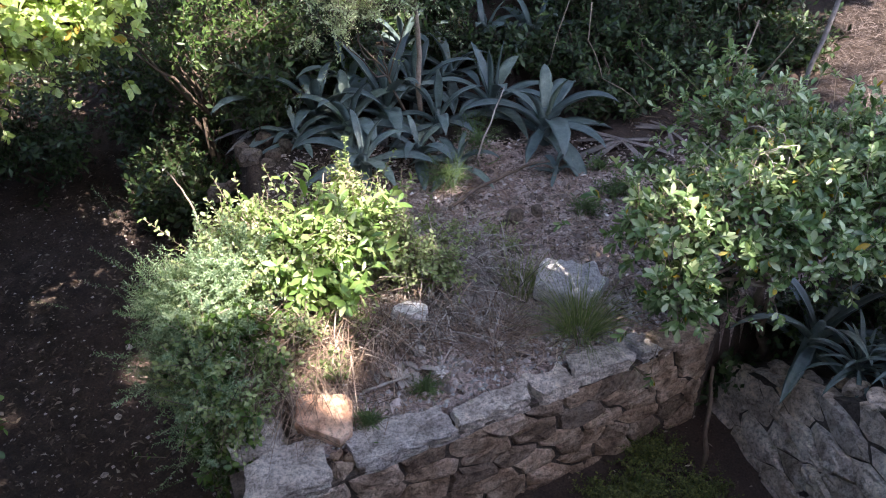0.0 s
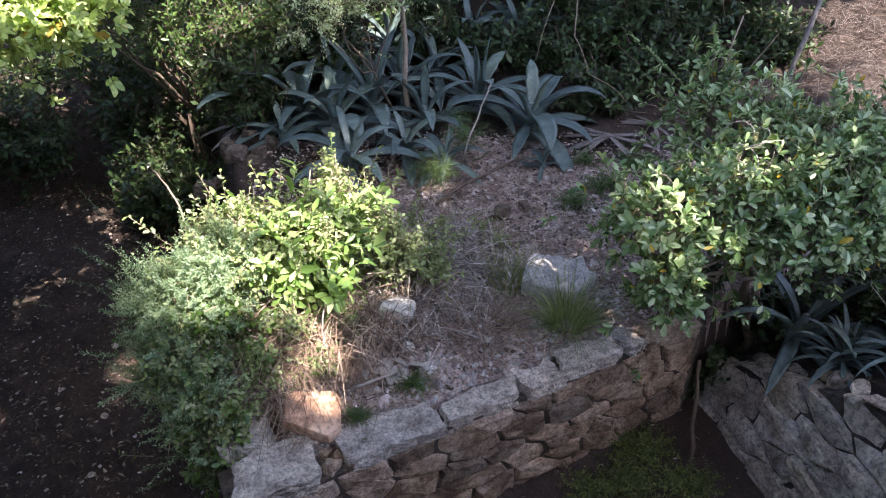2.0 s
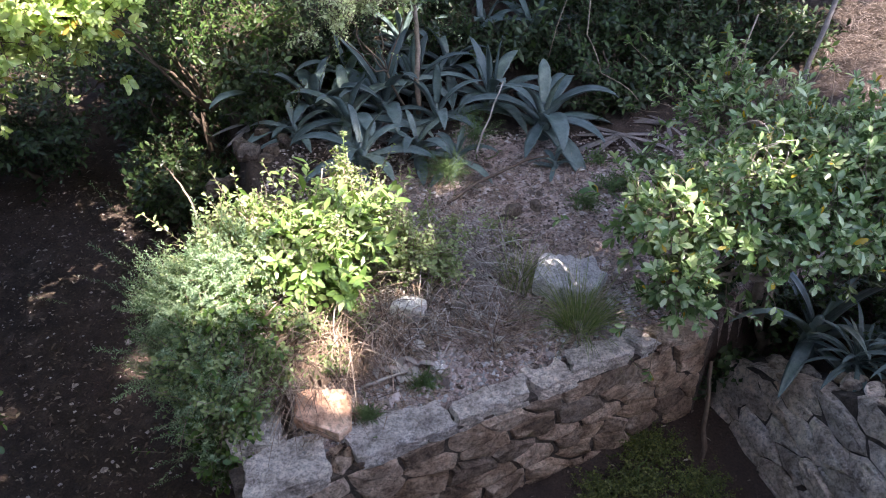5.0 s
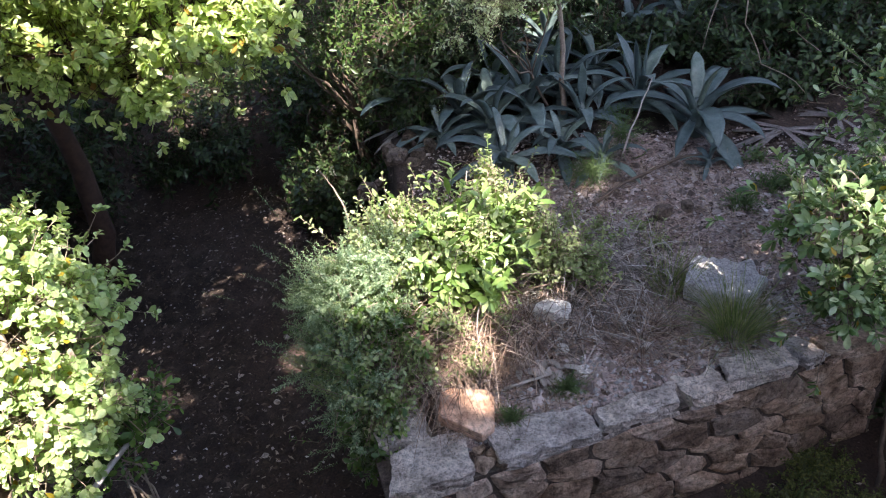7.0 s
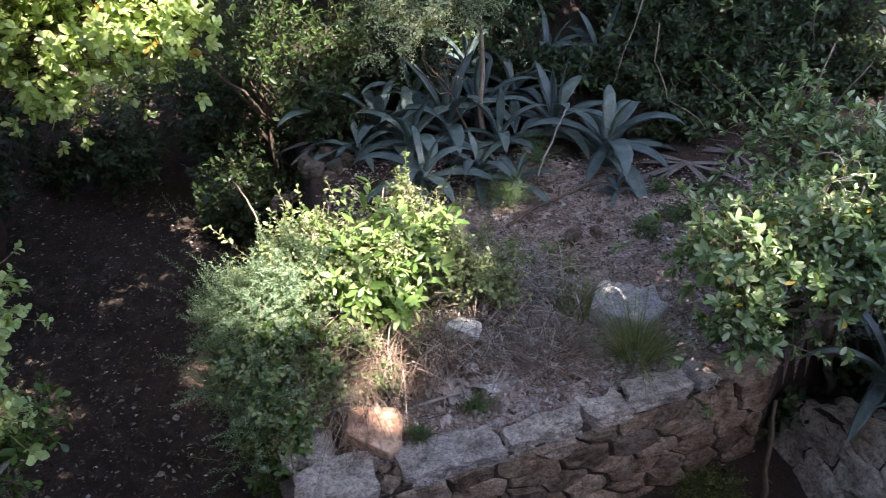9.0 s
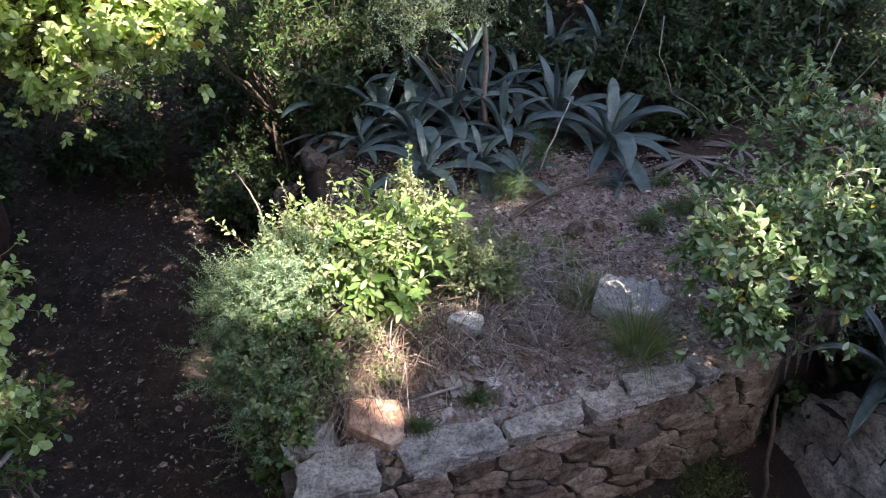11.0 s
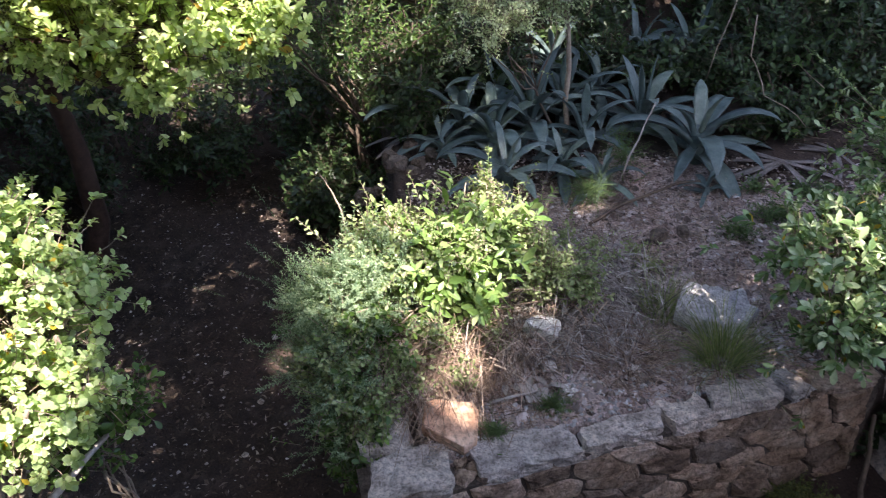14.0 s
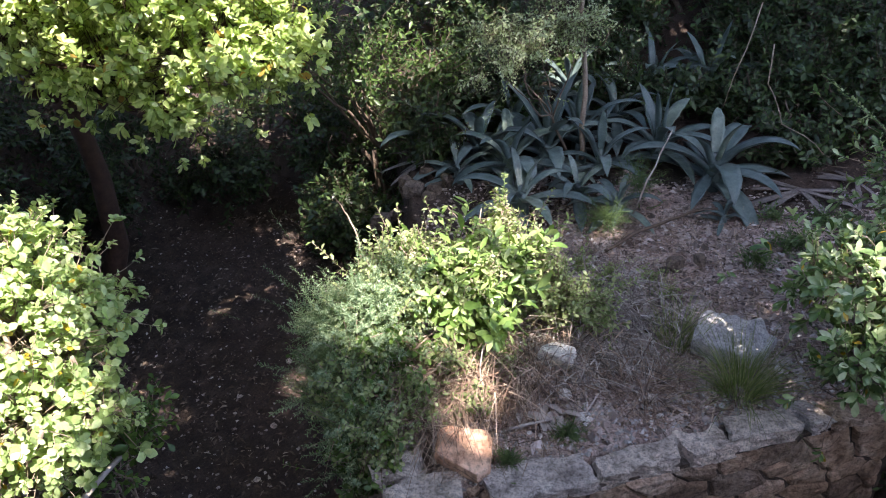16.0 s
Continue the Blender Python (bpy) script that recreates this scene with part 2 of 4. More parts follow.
def leaves(geo, base, way, up, length, width, fold=0.15, curl=0.12, fine=True, wide=0.62):
    """Many leaves at once: folded along the midrib, tip curled, widest towards `wide` of their length."""
    base, way = np.asarray(base, float), unit(way)
    s = unit(np.cross(way, up))
    nrm = np.cross(s, way)
    m = len(base)
    L = np.broadcast_to(np.asarray(length, float), (m,))[:, None]
    W = np.broadcast_to(np.asarray(width, float), (m,))[:, None]

    def pt(along, side, rise):
        return base + way * L * along + s * W * side * 0.5 + nrm * (W * rise - L * curl * along * along)

    if fine:
        v = np.stack([pt(0, 0, 0), pt(0.3, 0.62, fold), pt(0.3, 0, 0), pt(0.3, -0.62, fold),
                      pt(wide, 1, fold), pt(wide, 0, 0), pt(wide, -1, fold),
                      pt(0.9, 0.5, fold * 0.6), pt(0.9, -0.5, fold * 0.6), pt(1, 0, 0)], 1).reshape(-1, 3)
        o = (np.arange(m) * 10)[:, None]
        quads = [np.array(q) + o for q in ((1, 2, 5, 4), (2, 3, 6, 5), (4, 5, 9, 7), (5, 6, 8, 9))]
        tris = [np.array(q) + o for q in ((0, 2, 1), (0, 3, 2))]
        geo.put(v, *quads, *tris)
    else:
        v = np.stack([pt(0, 0, 0), pt(0.55, 1, fold), pt(0.55, 0, 0), pt(0.55, -1, fold), pt(1, 0, 0)], 1).reshape(-1, 3)
        o = (np.arange(m) * 5)[:, None]
        geo.put(v, np.array((0, 2, 4, 1)) + o, np.array((0, 3, 4, 2)) + o)


def blob_points(blobs, count, inner=0.5):
    """Points in a cluster of uneven ellipsoids, most of them towards the outside; and the way outwards."""
    vol = np.array([np.prod(r) ** (2 / 3) for _, r in blobs])
    pick = rng.choice(len(blobs), count, p=vol / vol.sum())
    c = np.array([b[0] for b in blobs], float)[pick]
    r = np.array([b[1] for b in blobs], float)[pick]
    d = unit(rng.normal(0, 1, (count, 3)))
    lump = 1 + 0.3 * np.sin(d[:, 0:1] * 7 + pick[:, None]) * np.cos(d[:, 2:3] * 6 + d[:, 1:2] * 5) + rng.normal(0, 0.06, (count, 1))
    rad = (inner + (1 - inner) * rng.random((count, 1)) ** 0.6) * lump
    return c + d * r * rad, unit(d / r), c


def shrub(name, label, category, base, blobs, tips, per_tip, leaf_len, leaf_wide, leaf_mat, wood_mat, twig=0.16,
          trunk=0.03, up=0.35, fine=True, wide=0.62, inner=0.5, whorl=False, spread=1.0, limbs=3, stems=1, group="", twig_r=0.0025, gaps=(), sprig=0.35):
    """A shrub or tree: trunk with limbs, twigs and a crown of single leaves."""
    root = thing(name, label, category, base, group)
    o = np.asarray(base, float)
    crown, twigs = Geo(), Geo()
    top = np.mean([b[0] for b in blobs], 0)
    fork = o + (top - o) * (0.1, 0.1, 0.72) if trunk > 0.09 else o + (top - o) * 0.45
    for k in range(stems):
        foot = np.append(rng.normal(0, 0.05 if stems > 1 else 0.0, 2), -0.05)
        wood = Geo()
        tube(wood, bent(foot, fork - o + rng.normal(0, 0.06 if stems > 1 else 0.0, 3), 0.0, 7, 0.05), np.linspace(trunk, trunk * 0.62, 7), 8)
        part("trunk" if stems == 1 else "stem", wood, wood_mat, root)
    for c, r in blobs:
        for _ in range(limbs):
            end = np.asarray(c) + rng.normal(0, 0.45, 3) * np.asarray(r)
            wood = Geo()
            tube(wood, bent(fork - o, end - o, 0.05, 7, 0.06), np.linspace(trunk * 0.5, trunk * 0.12 + 0.002, 7), 6)
            part("limb", wood, wood_mat, root)
    p, d, c = blob_points(blobs, tips, inner)
    for spot, radius in gaps:
        off = p - np.asarray(spot)
        sunward = np.array(SUN)
        keep = np.linalg.norm(off - (off @ sunward)[:, None] * sunward, axis=1) > radius * rng.uniform(0.85, 1.2, len(p))
        p, d, c = p[keep], d[keep], c[keep]
        tips = len(p)
    way = unit(d + np.array([0, 0, up]) + rng.normal(0, 0.35, (tips, 3)))
    p = p + way * rng.exponential(sprig, (tips, 1)) * twig * (rng.random((tips, 1)) < 0.35)
    start = p - way * twig + unit(c - p) * twig * 0.35
    for k in range(tips):
        mid = (start[k] + p[k]) / 2 + rng.normal(0, twig * 0.06, 3)
        tube(twigs, np.array([start[k], mid, p[k]]) - o, (twig_r, twig_r * 0.8, twig_r * 0.4), 3)
    n = tips * per_tip
    k = np.repeat(np.arange(tips), per_tip)
    j = np.tile(np.arange(per_tip), tips)
    t = rng.uniform(0.72, 1.02, n) if whorl else (j + rng.uniform(0, 1, n)) / per_tip
    pos = start[k] + (p[k] - start[k]) * t[:, None]
    ax = way[k]
    a1 = unit(np.cross(ax, rng.normal(0, 1, (tips, 3))[k]))
    a2 = np.cross(ax, a1)
    turn = j * 2.4 + rng.uniform(-0.4, 0.4, n)
    side = np.cos(turn)[:, None] * a1 + np.sin(turn)[:, None] * a2
    open_ = (rng.uniform(0.55, 1.25, n) * spread)[:, None]
    lw = unit(ax * (1.25 - open_ * 0.6) + side * open_ + np.array([0, 0, -0.08]))
    lu = unit(ax + np.array([0, 0, 0.6]) + rng.normal(0, 0.25, (n, 3)))
    size = rng.uniform(0.6, 1.2, n) * rng.uniform(0.65, 1.25, tips)[k]
    leaves(crown, pos - o, lw, lu, leaf_len * size, leaf_wide * size, 0.14, rng.uniform(0.0, 0.25, (n, 1)), fine, wide)
    tagged(part("twig", twigs, wood_mat, root), kind="stuff")
    part("crown", crown, leaf_mat, root)
    return root


def rock(size, seed, cuts=3, rough=0.1, flat=0.0):
    """An angular stone: a ball chopped by planes, with an uneven skin; its base lies at z = 0."""
    r = np.random.default_rng(seed)
    bm = bmesh.new()
    bmesh.ops.create_icosphere(bm, subdivisions=cuts, radius=1.0)
    planes = [(unit(r.normal(0, 1, 3)), r.uniform(0.55, 0.85)) for _ in range(11)]
    planes += [(np.array([0, 0, 1.0]), 0.6 - flat * 0.2), (np.array([0, 0, -1.0]), 0.55)]
    for v in bm.verts:
        p = np.array(v.co)
        for nn, dd in planes:
            over = p @ nn - dd
            if over > 0:
                p = p - nn * over
        q = Vector(p * 2.2 + seed)
        p = p * (1 + rough * noise.noise(q) + rough * 0.4 * noise.noise(q * 3.1))
        v.co = p * np.asarray(size) * 0.78
    low = min(v.co.z for v in bm.verts)
    for v in bm.verts:
        v.co.z -= low
    me = bpy.data.meshes.new("stone")
    bm.to_mesh(me)
    bm.free()
    me.polygons.foreach_set("use_smooth", [cuts > 3] * len(me.polygons))
    return me


# ---------------------------------------------------------------- ground
CORNER = np.array([-0.79, 1.75])
ALONG, BACK = np.array([0.894, 0.447]), np.array([-0.447, 0.894])     # along the front wall, and into the terrace
LEFT, INWARD = np.array([-0.30, 0.954]), np.array([0.954, 0.30])      # along the left edge, and into the terrace
BANK0, BANKD, BANKN = np.array([1.60, 3.10]), np.array([0.22, -0.975]), np.array([0.975, 0.22])


def step(a, b, x):
    t = np.clip((x - a) / (b - a), 0, 1)
    return t * t * (3 - 2 * t)


def bank_top(y):
    return np.clip(-0.42 + 0.60 * (2.95 - y), -0.5, 0.75)


def ground_z(x, y):
    x, y = np.asarray(x, float), np.asarray(y, float)
    df = (x - CORNER[0]) * BACK[0] + (y - CORNER[1]) * BACK[1]
    dl = (x - CORNER[0]) * INWARD[0] + (y - CORNER[1]) * INWARD[1]
    db = (x - BANK0[0]) * BANKN[0] + (y - BANK0[1]) * BANKN[1]
    hill = 0.20 * np.clip(y - 5.4, 0, 1.6) + 0.75 * np.clip(y - 7.0, 0, 6.0)
    path = -0.85 + 0.06 * np.clip(y - 3.5, 0, 3) + hill + 0.45 * np.clip(-3.9 - x, 0, 6)
    pit = -0.72 + 0.0 * x
    low = path + (pit - path) * step(-1.2, 0.2, x)
    terr = -0.012 + 0.035 * np.clip(df - 0.2, 0, 4) + hill + 0.42 * np.clip(x - 2.1, 0, 5) * step(3.2, 4.6, y)
    bank = np.maximum(bank_top(y) + 0.45 * np.clip(db - 0.2, 0, 4), low)
    z = low + (bank - low) * step(0.16, 0.36, db)
    inside = step(0.05, 0.13, df) * step(0.10, 0.26, dl)
    z = z + (np.maximum(terr, z * step(1.0, 1.6, x) + terr * (1 - step(1.0, 1.6, x))) - z) * inside
    home = 0.9 * np.ones_like(z)
    z = z + (home - z) * step(0.75, 0.15, y)
    return z


def axis(fine0, fine1, dx, far):
    core = np.arange(fine0, fine1, dx)
    out = np.cumsum(dx * 1.16 ** np.arange(1, 60))
    out = np.append(out[out < far], far)
    return np.concatenate([fine0 - out[::-1], core, core[-1] + out])


def build_ground():
    xs, ys = axis(-4.2, 3.4, 0.035, 400.0), axis(0.6, 7.6, 0.035, 400.0)
    X, Y = np.meshgrid(xs, ys)
    Z = ground_z(X, Y)
    rough = np.array([noise.fractal(Vector((a * 2.2, b * 2.2, 0)), 0.8, 2.2, 5) for a, b in zip(X.ravel(), Y.ravel())]).reshape(X.shape)
    near = np.exp(-np.clip(np.hypot(X, Y - 3.5) - 6, 0, None) / 20)
    Z = Z + rough * 0.028 * near
    g = Geo()
    ny, nx = X.shape
    i, j = np.meshgrid(np.arange(ny - 1), np.arange(nx - 1), indexing="ij")
    a = i * nx + j
    g.put(np.stack([X, Y, Z], -1).reshape(-1, 3), np.stack([a, a + 1, a + nx + 1, a + nx], -1).reshape(-1, 4))
    ob = part("ground", g, M_SOIL)
    ob.data.materials.append(M_TERRACE)
    f = np.array(g.f)
    c = np.concatenate(g.v)[f].mean(1)
    df, dl = (c[:, :2] - CORNER) @ BACK, (c[:, :2] - CORNER) @ INWARD
    edge = 4.75 + 0.3 * np.sin(c[:, 0] * 3.1) + 0.15 * np.sin(c[:, 0] * 11) + 0.3 * (rough[:-1, :-1].ravel())
    ob.data.polygons.foreach_set("material_index", ((df > 0.1) & (dl > 0.1) & (c[:, 1] < edge) & (c[:, 0] > -0.75 - 0.6 * (3.6 - c[:, 1])) & (c[:, 0] < 2.6)).astype(np.int32))
    tagged(ob, "dark brown trodden soil with stones and leaf litter", "ground", kind="structure")


build_ground()


def unseen_house_wall():
    """An unseen plain house added behind the viewer to block low sky light."""
    house = thing("house", "plain unseen house wall added behind the viewpoint to block low sky light", "house", (-3.0, -2.0, 0.9))
    bm = bmesh.new()
    bmesh.ops.create_cube(bm, size=1.0, matrix=Matrix.Translation((0, 0, 1.7)) @ Matrix.Diagonal((12.0, 1.2, 4.5, 1)))
    me = bpy.data.meshes.new("wall")
    bm.to_mesh(me)
    bm.free()
    part("wall", me, M_WALL, house, smooth=False)
    bm = bmesh.new()
    bmesh.ops.create_cube(bm, size=1.0, matrix=Matrix.Translation((0, 0, 4.01)) @ Matrix.Diagonal((12.3, 1.5, 0.12, 1)))
    me = bpy.data.meshes.new("roof_edge")
    bm.to_mesh(me)
    bm.free()
    part("roof_edge", me, M_COPE, house, smooth=False)


unseen_house_wall()


# ---------------------------------------------------------------- trees and shrubs
def gz(x, y):
    return float(ground_z(x, y))


# unseen crowns added overhead to shade the terrace, the agaves and the path; GAPS cuts sun holes for the lit plants
GAPS = [((-0.72, 3.0, 0.7), 0.6), ((-0.35, 3.1, 0.5), 0.46), ((-1.02, 2.68, 0.72), 0.48), ((-1.1, 2.6, 0.62), 0.33), ((-0.58, 2.4, 0.1), 0.24), ((-2.12, 1.53, 1.12), 0.7), ((-1.95, 1.32, 0.8), 0.55), ((-1.78, 1.62, 0.95), 0.27), ((-2.2, 3.6, 1.72), 0.66), ((-2.8, 3.45, 1.68), 0.54),
        ((-1.82, 3.6, 1.6), 0.36), ((-0.6, 4.85, 1.1), 0.38), ((1.12, 2.7, 0.75), 0.55), ((1.45, 2.92, 0.95), 0.42)]
shrub("unseen_shade_tree", "tall unseen leafy tree added to shade the terrace", "tree", (7.4, -4.6, gz(7.4, -4.6)),
      [((4.7, -1.8, 10.0), (1.2, 1.3, 0.5)), ((3.9, 0.6, 10.2), (1.4, 1.0, 0.5)), ((5.5, 0.2, 10.3), (1.4, 1.6, 0.6)), ((6.3, -2.1, 10.4), (1.5, 1.6, 0.7)), ((4.4, -3.2, 10.2), (1.2, 1.0, 0.5)),
       ((2.35, -0.84, 10.0), (0.8, 0.9, 0.4)), ((2.2, -2.64, 10.0), (0.9, 0.9, 0.4)), ((2.1, -1.74, 10.0), (0.8, 0.7, 0.4)), ((3.6, -0.92, 10.1), (0.7, 0.6, 0.4)), ((3.15, -2.6, 10.0), (0.6, 0.55, 0.35)), ((2.9, 0.0, 10.0), (0.5, 0.5, 0.35))],
      4600, 12, 0.21, 0.15, M_MID, M_BARK, twig=0.4, trunk=0.2, fine=False, twig_r=0.006, gaps=GAPS, inner=0.1)
shrub("unseen_canopy_tree", "unseen leafy tree added with a low crown to shade the path", "tree", (-5.2, 0.4, gz(-5.2, 0.4)),
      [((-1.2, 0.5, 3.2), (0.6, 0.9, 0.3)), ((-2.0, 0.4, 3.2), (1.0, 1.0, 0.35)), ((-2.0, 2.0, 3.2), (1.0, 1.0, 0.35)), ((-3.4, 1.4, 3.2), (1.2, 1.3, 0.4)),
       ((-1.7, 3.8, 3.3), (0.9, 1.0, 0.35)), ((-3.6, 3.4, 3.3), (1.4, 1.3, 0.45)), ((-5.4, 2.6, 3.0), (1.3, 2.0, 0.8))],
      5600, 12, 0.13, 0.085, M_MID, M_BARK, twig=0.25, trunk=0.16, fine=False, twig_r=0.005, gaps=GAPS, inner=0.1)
shrub("slope_tree", "dark leafy tree on the slope, its crown placed out of view to shade the agaves", "tree", (0.6, 9.0, gz(0.6, 9.0)),
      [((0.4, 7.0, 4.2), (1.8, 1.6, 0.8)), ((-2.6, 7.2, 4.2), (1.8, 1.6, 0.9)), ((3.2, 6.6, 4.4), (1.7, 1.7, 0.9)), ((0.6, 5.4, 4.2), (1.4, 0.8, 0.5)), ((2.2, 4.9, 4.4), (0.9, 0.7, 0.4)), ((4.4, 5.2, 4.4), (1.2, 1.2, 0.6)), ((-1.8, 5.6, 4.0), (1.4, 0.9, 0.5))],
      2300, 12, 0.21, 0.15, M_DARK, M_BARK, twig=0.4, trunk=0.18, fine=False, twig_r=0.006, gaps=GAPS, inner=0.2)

# sunlit tree with its crown over the path
shrub("path_tree", "sunlit tree with yellow-green leaves over the path", "tree", (-3.9, 4.2, gz(-3.9, 4.2)),
      [((-2.15, 3.46, 1.52), (0.42, 0.38, 0.26)), ((-1.82, 3.60, 1.46), (0.26, 0.28, 0.2)), ((-2.7, 3.3, 1.45), (0.32, 0.32, 0.26)),
       ((-2.3, 3.25, 1.2), (0.16, 0.16, 0.12)), ((-2.3, 4.05, 1.42), (0.42, 0.36, 0.26)), ((-2.9, 4.2, 1.6), (0.45, 0.4, 0.3)), ((-3.1, 3.3, 1.72), (0.4, 0.4, 0.3)), ((-2.4, 3.4, 1.95), (0.7, 0.5, 0.3))],
      3700, 10, 0.054, 0.028, M_TREE, M_REDBARK, sprig=0.8, twig=0.14, trunk=0.10, whorl=True)

# pale leafy tree beside the viewer
shrub("near_tree", "sunlit tree with small pale round leaves beside the path", "tree", (-2.5, 1.2, gz(-2.5, 1.2)),
      [((-1.98, 1.6, 1.05), (0.33, 0.33, 0.33)), ((-2.1, 1.72, 1.24), (0.28, 0.26, 0.18)), ((-1.72, 1.5, 0.78), (0.15, 0.14, 0.16)), ((-1.80, 1.76, 1.02), (0.14, 0.14, 0.12)),
       ((-1.88, 1.38, 0.8), (0.26, 0.22, 0.28)), ((-2.35, 1.5, 1.1), (0.4, 0.4, 0.4))],
      2600, 9, 0.034, 0.024, M_LEFT, M_TWIG, twig=0.12, trunk=0.05, whorl=True, wide=0.66)
shrub("low_shrub", "shaded green shrub under the pale tree", "shrub", (-1.95, 1.75, gz(-1.95, 1.75)),
      [((-1.78, 1.72, 0.5), (0.2, 0.18, 0.13)), ((-1.95, 1.6, 0.35), (0.25, 0.2, 0.2))], 150, 9, 0.038, 0.022, M_MID, M_TWIG, twig=0.1, trunk=0.012)

# grey-green bush over the wall's far end
shrub("grey_green_bush", "dense bush with grey-green leaves, some yellow, over the wall", "bush", (1.95, 3.15, gz(1.95, 3.15)),
      [((1.06, 2.80, 0.70), (0.27, 0.26, 0.2)), ((1.43, 2.88, 0.70), (0.36, 0.34, 0.27)), ((1.05, 2.52, 0.50), (0.18, 0.17, 0.17)),
       ((1.68, 3.5, 0.82), (0.42, 0.38, 0.26)), ((1.98, 3.1, 0.82), (0.42, 0.38, 0.28)), ((1.76, 2.72, 0.72), (0.34, 0.28, 0.2)), ((2.0, 2.72, 0.74), (0.3, 0.26, 0.15)), ((2.35, 3.1, 0.85), (0.35, 0.4, 0.25)), ((1.6, 3.76, 1.05), (0.12, 0.1, 0.16))],
      2700, 9, 0.052, 0.023, M_GREY, M_TWIG, sprig=0.6, twig=0.15, trunk=0.03, whorl=True, stems=3, spread=0.85)

# the three plants on the terrace's corner
shrub("feathery_plant", "feathery asparagus-like plant hanging over the wall corner", "plant", (-1.0, 2.55, gz(-0.9, 2.55)),
      [((-1.15, 2.55, 0.42), (0.34, 0.28, 0.26)), ((-0.98, 2.66, 0.55), (0.26, 0.22, 0.18)), ((-1.2, 2.38, 0.15), (0.26, 0.22, 0.33)), ((-1.02, 2.16, 0.0), (0.2, 0.16, 0.34))],
      1900, 40, 0.019, 0.0062, M_FEATHER, M_WEED, sprig=0.5, twig=0.13, trunk=0.008, fine=False, stems=4, spread=0.95, inner=0.45, twig_r=0.001)
# darker leaf mass added for the shaded lower side of the small-leaved shrub
shrub("hanging_shade_mass", "darker green leaves hanging down the wall corner as the small-leaved shrub's shaded side", "shrub", (-1.0, 2.3, gz(-0.7, 2.4)),
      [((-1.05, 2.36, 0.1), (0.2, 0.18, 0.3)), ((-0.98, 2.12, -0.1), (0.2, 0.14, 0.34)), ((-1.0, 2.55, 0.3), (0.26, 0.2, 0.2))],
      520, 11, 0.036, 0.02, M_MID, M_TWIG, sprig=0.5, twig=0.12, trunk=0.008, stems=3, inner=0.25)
shrub("broad_leaved_plant", "bright green broad-leaved plant in full sun", "plant", (-0.72, 2.85, gz(-0.72, 2.85)),
      [((-0.74, 2.82, 0.52), (0.34, 0.26, 0.24)), ((-0.5, 3.0, 0.52), (0.24, 0.2, 0.2)), ((-0.52, 2.75, 0.33), (0.18, 0.16, 0.16))],
      330, 9, 0.075, 0.03, M_BROAD, M_WEED, twig=0.14, trunk=0.012, stems=4, wide=0.5)
shrub("small_leaved_shrub", "sprawling shrub with small yellow-green leaves", "shrub", (-0.5, 3.0, gz(-0.5, 3.0)),
      [((-0.45, 3.1, 0.45), (0.3, 0.25, 0.25)), ((-0.22, 3.06, 0.32), (0.26, 0.2, 0.2)), ((-0.95, 2.78, 0.5), (0.32, 0.26, 0.25)),
       ((-1.1, 2.35, 0.12), (0.22, 0.2, 0.35)), ((-0.9, 2.15, 0.1), (0.16, 0.14, 0.2)), ((-0.55, 2.45, 0.1), (0.12, 0.1, 0.1)), ((-0.8, 2.36, 0.18), (0.15, 0.12, 0.14)), ((-0.68, 2.56, 0.26), (0.15, 0.1, 0.1)), ((-0.42, 2.7, 0.16), (0.1, 0.08, 0.08)), ((-0.8, 2.85, 0.6), (0.42, 0.26, 0.13)), ((-0.05, 3.1, 0.2), (0.2, 0.16, 0.14)), ((-0.5, 3.18, 0.66), (0.1, 0.1, 0.2))],
      2700, 11, 0.027, 0.018, M_SMALL, M_TWIG, sprig=0.45, twig=0.13, trunk=0.010, stems=4, wide=0.55)

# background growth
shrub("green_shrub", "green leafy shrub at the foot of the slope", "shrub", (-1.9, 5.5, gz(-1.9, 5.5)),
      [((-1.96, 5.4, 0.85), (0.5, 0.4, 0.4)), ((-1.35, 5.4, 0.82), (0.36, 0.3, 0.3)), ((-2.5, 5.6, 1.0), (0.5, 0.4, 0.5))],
      420, 10, 0.055, 0.022, M_SHADE_TONED, M_BARK, twig=0.2, trunk=0.03, stems=3)
shrub("pale_sapling", "thin sapling with fine pale grey-green foliage", "sapling", (-0.21, 5.1, gz(-0.21, 5.1)),
      [((-0.69, 4.75, 1.0), (0.15, 0.14, 0.1)), ((-0.56, 4.96, 1.06), (0.22, 0.2, 0.12)), ((-0.86, 4.68, 0.93), (0.12, 0.1, 0.08)), ((-0.3, 5.2, 1.2), (0.35, 0.3, 0.25)), ((-0.75, 5.0, 1.15), (0.3, 0.2, 0.15))],
      420, 15, 0.032, 0.014, M_PALE, M_BARK, sprig=1.1, twig=0.16, trunk=0.014, fine=False, limbs=1)
